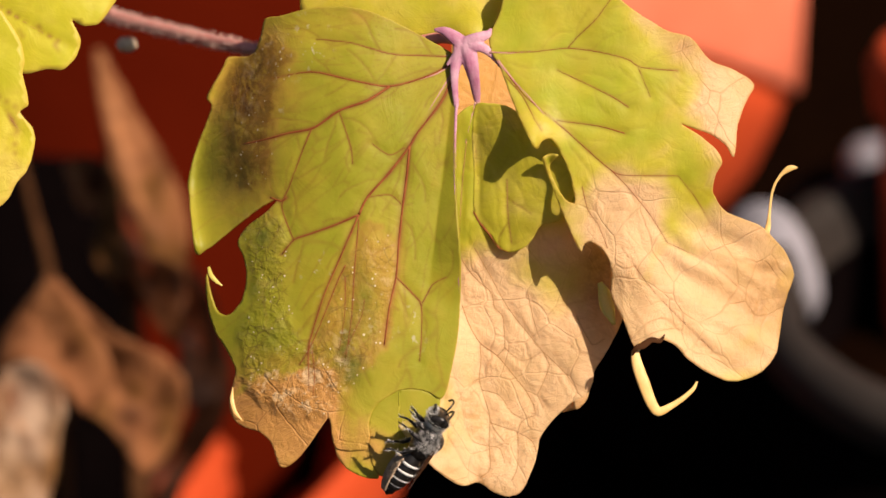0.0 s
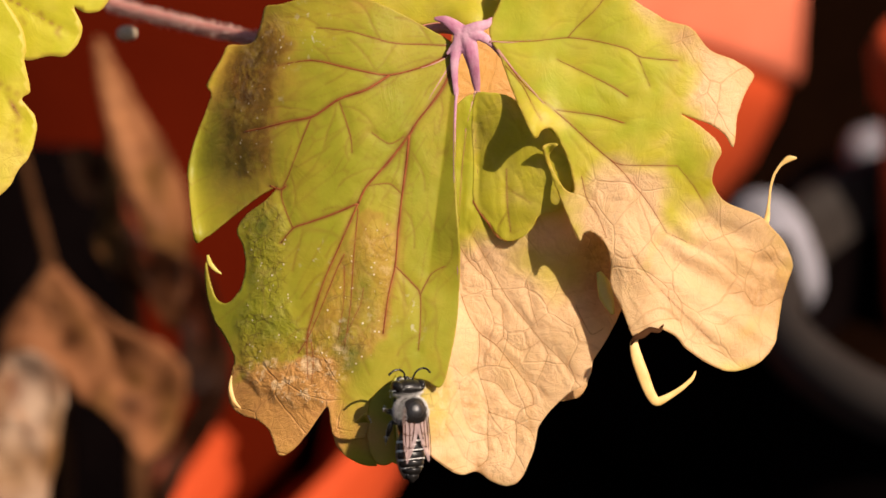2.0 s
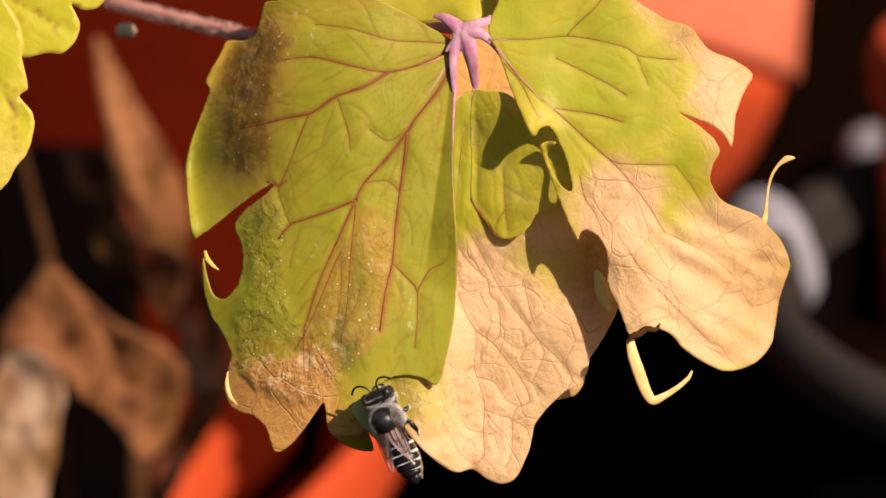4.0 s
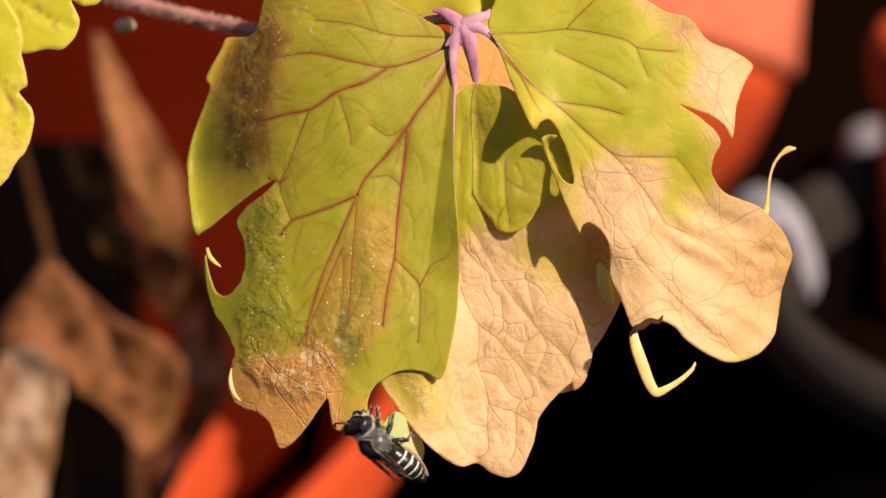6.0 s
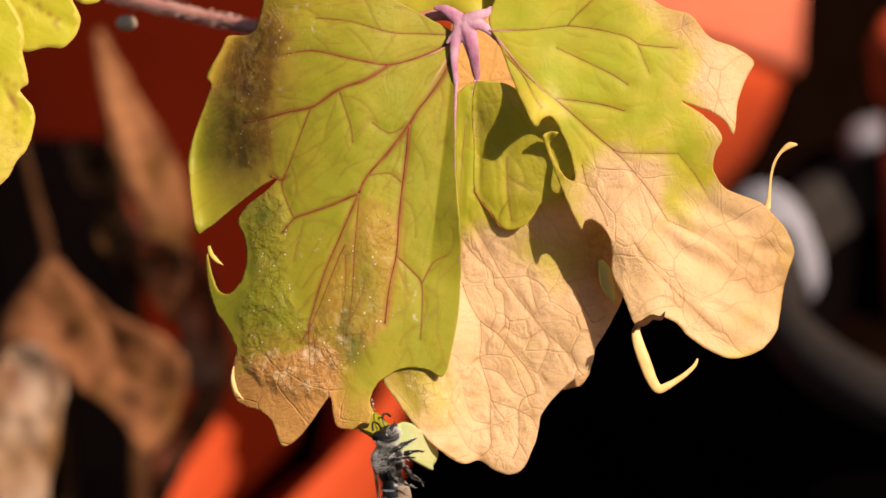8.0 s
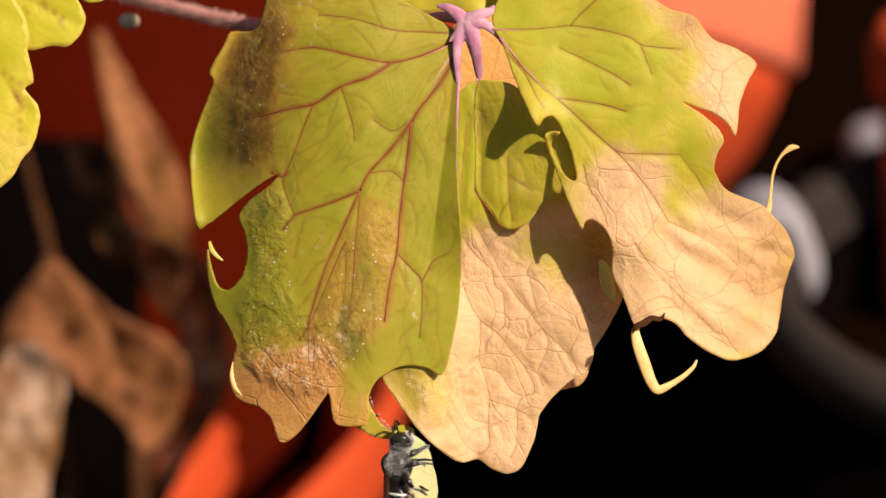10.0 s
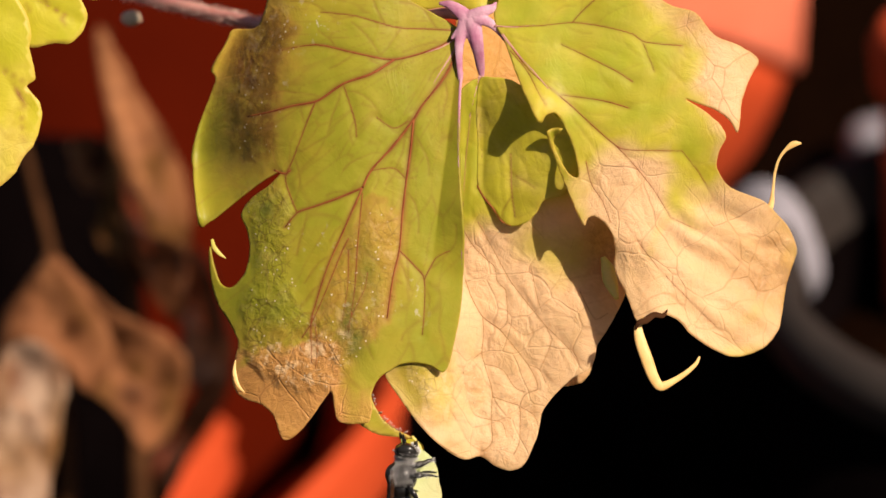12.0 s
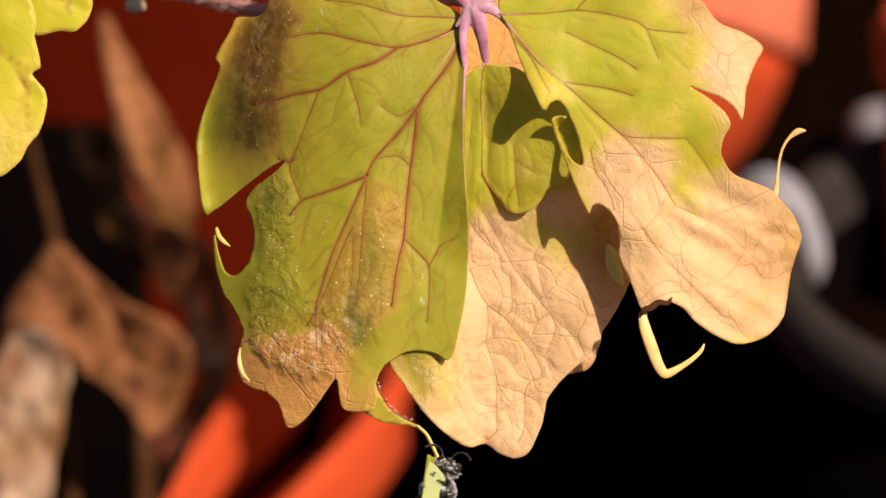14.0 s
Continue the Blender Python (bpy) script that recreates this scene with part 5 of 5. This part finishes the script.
dead_leaf([(-38.4, 22.1), (-36.8, 20.2), (-33.4, 14.3), (-30.2, 9), (-28.4, 4.9), (-28, 0.6), (-28.5, -2.6), (-28.4, -4.8), (-29.9, -10.4), (-31.2, -7.6), (-33.4, -5.7), (-36.5, -3.8), (-38.7, -0.7), (-37.4, 4.9), (-37.1, 11.8), (-38.4, 18)], 190, -3.0, 51.0, "long curled brown dead leaf", 0.4, 0.78, DEAD, [(-32.4, 6.9, 1.6, 1.4, 0, 0.7), (-36.5, 6, 1.1, 1.9, 0, 0.5), (-33.4, 1.3, 0.9, 1.9, 20, 0.6), (-30.2, -2.4, 0.9, 2.5, 0, 0.5), (-33.0, -1.0, 4.2, 2.6, 20, 0.5), (-37.0, 1.0, 1.2, 3.5, 0, 0.9), (-31.5, 4.6, 1.6, 1.2, 0, 0.5)], 0.010)
dead_leaf([(-44.1, -2.9), (-41.2, -4.9), (-36.2, -9.4), (-30.1, -12.4), (-28.2, -16.4), (-30.1, -22.4), (-33.4, -24.7), (-36.2, -20.6), (-39.6, -17.7), (-42.1, -13.7), (-45.2, -12.8), (-47.2, -9.9)], 170, 2.6, 53.0, "folded brown dead leaf with a dark knot", 0.9, 0.80, DEAD, [(-33.9, -15.6, 1, 1, 0, 0.95), (-37.8, -18.1, 1.2, 3.8, 10, 0.8), (-30.2, -19.9, 1.2, 3.8, 0, 0.6), (-36.5, -22.4, 1.9, 1.2, 0, 0.5)])
dead_leaf([(-44.3, -3.8), (-42.1, -4.1), (-37.8, -10.1), (-36.5, -14.4), (-39.6, -18.2), (-42.8, -14.4), (-49, -14.4), (-48.4, -9.4)], 162, 1.6, 69.0, "broad curled brown dead leaf", 0.7, 0.92, DEAD, [(-40.0, -9.5, 0.8, 4.0, 35, 0.5)])
dead_leaf([(-48.5, -13.7), (-45.4, -12.4), (-42, -15.6), (-42.4, -21.2), (-43.5, -27.6), (-44.6, -32.4), (-50.9, -32.4), (-51.5, -19.9)], 150, 1.4, 55.0, "pale curled dead leaf", 0.2, 0.72, BLEACHED, [(-47.8, -25.6, 3.8, 3.1, 0, 0.6), (-42.8, -22.4, 1.2, 5, 0, 0.7), (-49, -17.4, 0.9, 3.8, 0, 0.4)])
# made-up dark leaf, filling the dark gap beside the long one
dead_leaf([(-28.4, -1.8), (-25.8, -4.9), (-24.2, -9.9), (-23.9, -14.9), (-26.5, -18.7), (-29.1, -15.6), (-28.9, -9.9)], 215, 1.4, 65.0, "dark leaf shape added for the dark gap behind the others", 0.6, -0.1)
dead_leaf([(-41.6, 9.3), (-39.1, 10.3), (-37.1, 7.2), (-37.9, 4.1), (-39.9, 4.3), (-41.1, 6.3)], 195, 1.0, 57.0, "small brown dead leaf", 0.5, 0.8)
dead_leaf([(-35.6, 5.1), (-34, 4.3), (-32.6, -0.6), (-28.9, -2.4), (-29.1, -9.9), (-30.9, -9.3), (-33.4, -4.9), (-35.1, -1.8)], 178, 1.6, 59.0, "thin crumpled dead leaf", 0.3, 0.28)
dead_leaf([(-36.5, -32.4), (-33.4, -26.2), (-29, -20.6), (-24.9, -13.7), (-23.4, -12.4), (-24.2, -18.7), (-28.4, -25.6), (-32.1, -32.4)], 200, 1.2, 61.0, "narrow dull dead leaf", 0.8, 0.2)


def dry_stalk(points, depth, r0, r1, label):
    k = 1 + depth * MM / REACH
    pts = [(a, depth, b) for a, b in spread(points, k)]
    at = Vector(pts[0])
    bm = tube(bmesh.new(), curve([tuple(Vector(p) - at) for p in pts], 5), (r0, r1), 8)
    ob = new("dry_stalk", mesh_of("dry_stalk", bm, TWIG))
    ob.matrix_world = seen(*at)
    return tagged(ob, label, "stalk", "dry stalks")


dry_stalk([(-39.6, -97.4), (-40.9, -59.9), (-42.1, -16.2), (-43.7, -2.4), (-45.6, 5.1), (-47.1, 11.3)], 185, 1.6, 0.7, "dry brown plant stalk")
dry_stalk([(-32.8, -97.4), (-33.4, -59.9), (-34, -15.6), (-35.6, 2.6), (-37.8, 21.9)], 198, 2.2, 1.0, "dry brown stalk carrying dead leaves")
# a backdrop wall added behind everything, as dark as the shade there
bm = bmesh.new()
bmesh.ops.create_cube(bm, size=1, matrix=Matrix.LocRotScale((0, 0, 0.375), None, (1.8, 0.05, 0.75)))
wall = new("backdrop_wall", mesh_of("backdrop_wall", bm, SHADED_RED, False))
wall.matrix_world = pose(0, 1.0, 0)
tagged(wall, "dark red-brown backdrop wall added behind the pots", "wall", kind="structure")

# ---- what moves ----
SWAY = [(0, 0.00, -0.00, 0.00), (0.5, -0.04, 0.03, 0.54), (1, -0.04, 0.01, 0.36), (1.5, -0.04, 0.04, 0.67), (2, -0.05, 0.01, 0.23), (2.5, -0.05, -0.02, 0.65), (3, -0.08, 0.09, 0.68), (5.5, -0.04, 0.19, 0.31), (6, -0.06, 0.30, 0.02), (6.5, -0.05, 0.19, -0.08), (7, -0.05, 0.26, 0.32), (7.5, -0.01, 0.24, -0.05), (8, -0.14, 0.32, -0.20), (10.5, 0.29, 0.47, 0.54), (11, 0.33, 0.47, 0.34), (11.5, 0.32, 0.43, 0.40), (12, 0.32, 0.56, 0.34), (12.5, 0.38, 0.47, 0.29), (13, 0.36, 0.54, 0.33), (13.5, 0.33, 0.54, 0.24), (14, 0.35, 0.48, 0.25)]
SECOND_SWAY = [(0, 0.00, -0.00), (0.5, 0.05, 0.33), (1, 0.00, 0.33), (1.5, 0.10, 0.33), (2, 0.15, 0.24), (2.5, 0.20, 0.29), (3, 0.10, 0.48), (5.5, -0.04, 0.34), (6, 0.00, 0.38), (6.5, 0.00, 0.29), (7, -0.04, 0.39), (7.5, -0.09, 0.33), (8, -0.09, 0.29), (10.5, 0.58, 0.48), (11, 0.63, 0.43), (11.5, 0.72, 0.48), (12, 0.58, 0.52), (12.5, 0.57, 0.38), (13, 0.63, 0.48), (13.5, 0.62, 0.43), (14, 0.72, 0.43)]
# seconds, x, depth, z, heading (clockwise), pitch (head to the lens), roll (back to the right)
BEE_WAY = [(0, -1.75, -4.6, -20.94, 32, 14, 98),
            (0.5, -2.17, -4.6, -20.08, 24, 8, 80),
            (1, -2.87, -4.6, -19.63, 8, 0, 50),
            (1.5, -3.31, -4.6, -19.38, 0, 0, 42),
            (2, -3.61, -4.6, -19.13, -4, 0, 30),
            (2.5, -4.12, -4.6, -18.78, -14, 0, 18),
            (3, -4.87, -4.6, -18.81, -18, 0, 10),
            (3.2, -5.30, -4.6, -19.09, -10, 0, 0),
            (4.2, -6.12, -4.6, -20.45, -28, 0, -25),
            (5.3, -7.12, -4.6, -22.58, -44, 0, -46),
            (5.5, -6.98, -4.6, -22.73, -46, 0, -48),
            (6, -7.28, -4.4, -23.07, -46, 22, -58),
            (6.5, -7.59, -4.4, -23.44, -46, 24, -74),
            (7, -7.45, -4.2, -23.51, -38, 34, -92),
            (7.5, -6.25, -4, -24.90, -14, 10, -100),
            (8, -6.16, -4, -25.23, -6, 8, -112),
            (8.2, -5.97, -4, -25.35, -2, 36, -140),
            (9.2, -5.77, -3.5, -25.52, -4, 8, -130),
            (10.3, -4.97, -3, -26.09, 4, 0, -84),
            (10.5, -4.97, -3, -26.22, 4, 0, -84),
            (11, -5.06, -3, -26.35, 4, 0, -84),
            (11.5, -4.89, -3, -26.85, 4, 0, -84),
            (12, -4.72, -3, -27.34, 6, 0, -86),
            (12.5, -4.63, -3, -28.01, 8, 0, -90),
            (13, -4.17, -3, -27.99, 10, 0, -110),
            (13.5, -3.05, -3, -28.16, 12, 0, -155),
            (14, -1.18, -3, -30.47, 14, 0, -185)]
# seconds, x, depth, z, heading, pitch, roll, fold
DISC_WAY = [(0, -5.38, 0, -20.25, 0, 0, 0, 0),
            (0.5, -5.48, 0, -20.15, 0, 0, 0, -9),
            (1, -5.43, 0, -20.20, 0, 0, 0, -78),
            (1.5, -5.50, 0, -20.13, 0, 0, -2, -90),
            (2, -5.48, 0, -20.13, 0, 0, -4, -100),
            (3, -5.50, 0, -20.18, 0, 0, -8, -112),
            (3.2, -5.49, 0, -20.22, 0, 0, -10, -114),
            (4.2, -4.87, -1.2, -21.26, -18, 18, -64, -118),
            (5.3, -5.24, -1.6, -22.51, -36, 38, -118, -122),
            (5.5, -5.23, -1.6, -22.61, -38, 40, -122, -122),
            (6, -4.5, -2, -23.5, -40, 48, -132, -126),
            (6.5, -3.45, -2.2, -24.1, -44, 60, -142, -130),
            (7, -3.3, -2.2, -24.5, -50, 62, -150, -135),
            (7.5, -3.62, -2.4, -24.84, -56, 56, -156, -140),
            (8, -4.09, -2.4, -24.79, -56, 46, -158, -140),
            (8.2, -4.16, -3, -24.79, -56, 46, -160, -140),
            (10.3, -4.33, -1.6, -26.69, -14, 0, -160, -140),
            (10.5, -4.33, -1.6, -26.75, -14, 0, -160, -140),
            (11.5, -4.01, -1.6, -27.57, -12, 0, -160, -140),
            (12.5, -3.59, -1.6, -28.64, -10, 0, -160, -140),
            (13, -3.30, -2.4, -28.20, -8, 0, -140, -150),
            (13.5, -2.80, -4.6, -29.20, 0, 0, -142, -156),
            (14, -2.9, -6.2, -31.2, 8, 0, -138, -150)]

# seconds, x, depth, z, turn
THREAD_WAY = [(0, -2.06, -4, -20.44, 63),
            (0.5, -2.42, -4, -19.58, 54),
            (1, -2.43, -4, -19.13, 38),
            (1.5, -2.87, -4, -18.88, 30),
            (2, -2.92, -4, -18.63, 26),
            (2.5, -3.56, -4, -18.28, 16),
            (3, -4.31, -4, -18.31, 12),
            (3.2, -5.17, -4, -18.59, 20),
            (4.2, -5.80, -4, -19.95, 2),
            (5.3, -7.49, -4, -21.26, -14),
            (5.5, -7.36, -4, -21.42, -16),
            (6, -7.90, -0.6, -21.69, -16),
            (6.5, -8.15, -0.6, -22.57, -14),
            (7, -7.83, -0.4, -22.57, -5),
            (7.5, -6.25, -0.4, -23.97, 18),
            (8, -6.34, -0.4, -24.29, 24),
            (8.2, -6.09, -0.4, -24.54, 28),
            (9.2, -4.41, -0.4, -24.29, 10),
            (10.3, -3.28, 0.6, -23.29, 10),
            (11.5, -3.33, 0.6, -23.30, 10),
            (12.5, -3.41, 0.7, -23.21, 6),
            (13.2, -3.59, 0.7, -22.96, 0),
            (14, -3.31, 0.8, -23.40, 0)]


def turned(x, y, z, heading, pitch, roll):
    return seen(x, y, z) @ pose(0, 0, 0, 0, heading, 0) @ pose(0, 0, 0, pitch, 0, 0) @ pose(0, 0, 0, 0, 0, roll)


def motions():
    walk(leaf, [(t, seen(HUB[0] + x, 0, HUB[1] + z, 0, a, 0)) for t, x, z, a in SWAY])
    walk(stem, [(t, seen(STEM_AT.x + x, STEM_AT.y, STEM_AT.z + z, 0, a, 0)) for t, x, z, a in SWAY])
    walk(second, [(t, seen(SECOND[0] + x, SECOND[1], SECOND[2] + z)) for t, x, z in SECOND_SWAY])
    at = (Vector(FLAP_AT) - Vector(H)) * MM
    walk(flap, [(t, pose(*at, a, 0, 0)) for t, a in ((0, 0), (1, 6), (2, 14), (3, 24), (4.2, 52), (5.3, 80), (8.2, 84), (14, 84))])
    at = (Vector(STRIP_AT) - Vector(H)) * MM
    walk(strip, [(t, pose(*at, a, 0, 0)) for t, a in ((0, 0), (1, 30), (3.2, 60), (5.3, 62), (6.5, 56), (7.2, 24), (7.5, 4), (8.2, 0), (14, 0))])
    rows = []
    for t, x, y, z, a in THREAD_WAY:
        dx, dz = (np.interp(t, [q[0] for q in SWAY], [q[k] for q in SWAY]) for k in (1, 2))
        rows.append((t, pose((x - HUB[0] - dx) * MM, y * MM, (z - HUB[1] - dz) * MM, 0, a, 0)))
    walk(thread, rows)
    walk(bee, [(r[0], turned(*r[1:])) for r in BEE_WAY])
    held = [(t, seen(HUB[0] + x, 0, HUB[1] + z, 0, a, 0) @ Matrix.Translation((Vector(DISC_AT) - Vector(H)) * MM)) for t, x, z, a in SWAY if t <= 3]
    walk(disc, held + [(r[0], turned(*r[1:7])) for r in DISC_WAY if r[0] > 3])
    walk(half_a, [(r[0], pose(0, 0, 0, 0, 0, r[7])) for r in DISC_WAY])
    times = [0.5 * k for k in range(29)]
    for n, ob in enumerate(antennae + legs):
        home = tuple(ob.location)
        reach = 9 if n > 1 else 14
        walk(ob, [(t, pose(*home, reach * noise.noise((t * 0.9, n * 3.1, 0.3)), reach * noise.noise((t * 0.9, n * 3.1, 5.3)),
                           reach * noise.noise((t * 0.9, n * 3.1, 9.3)))) for t in times])


motions()
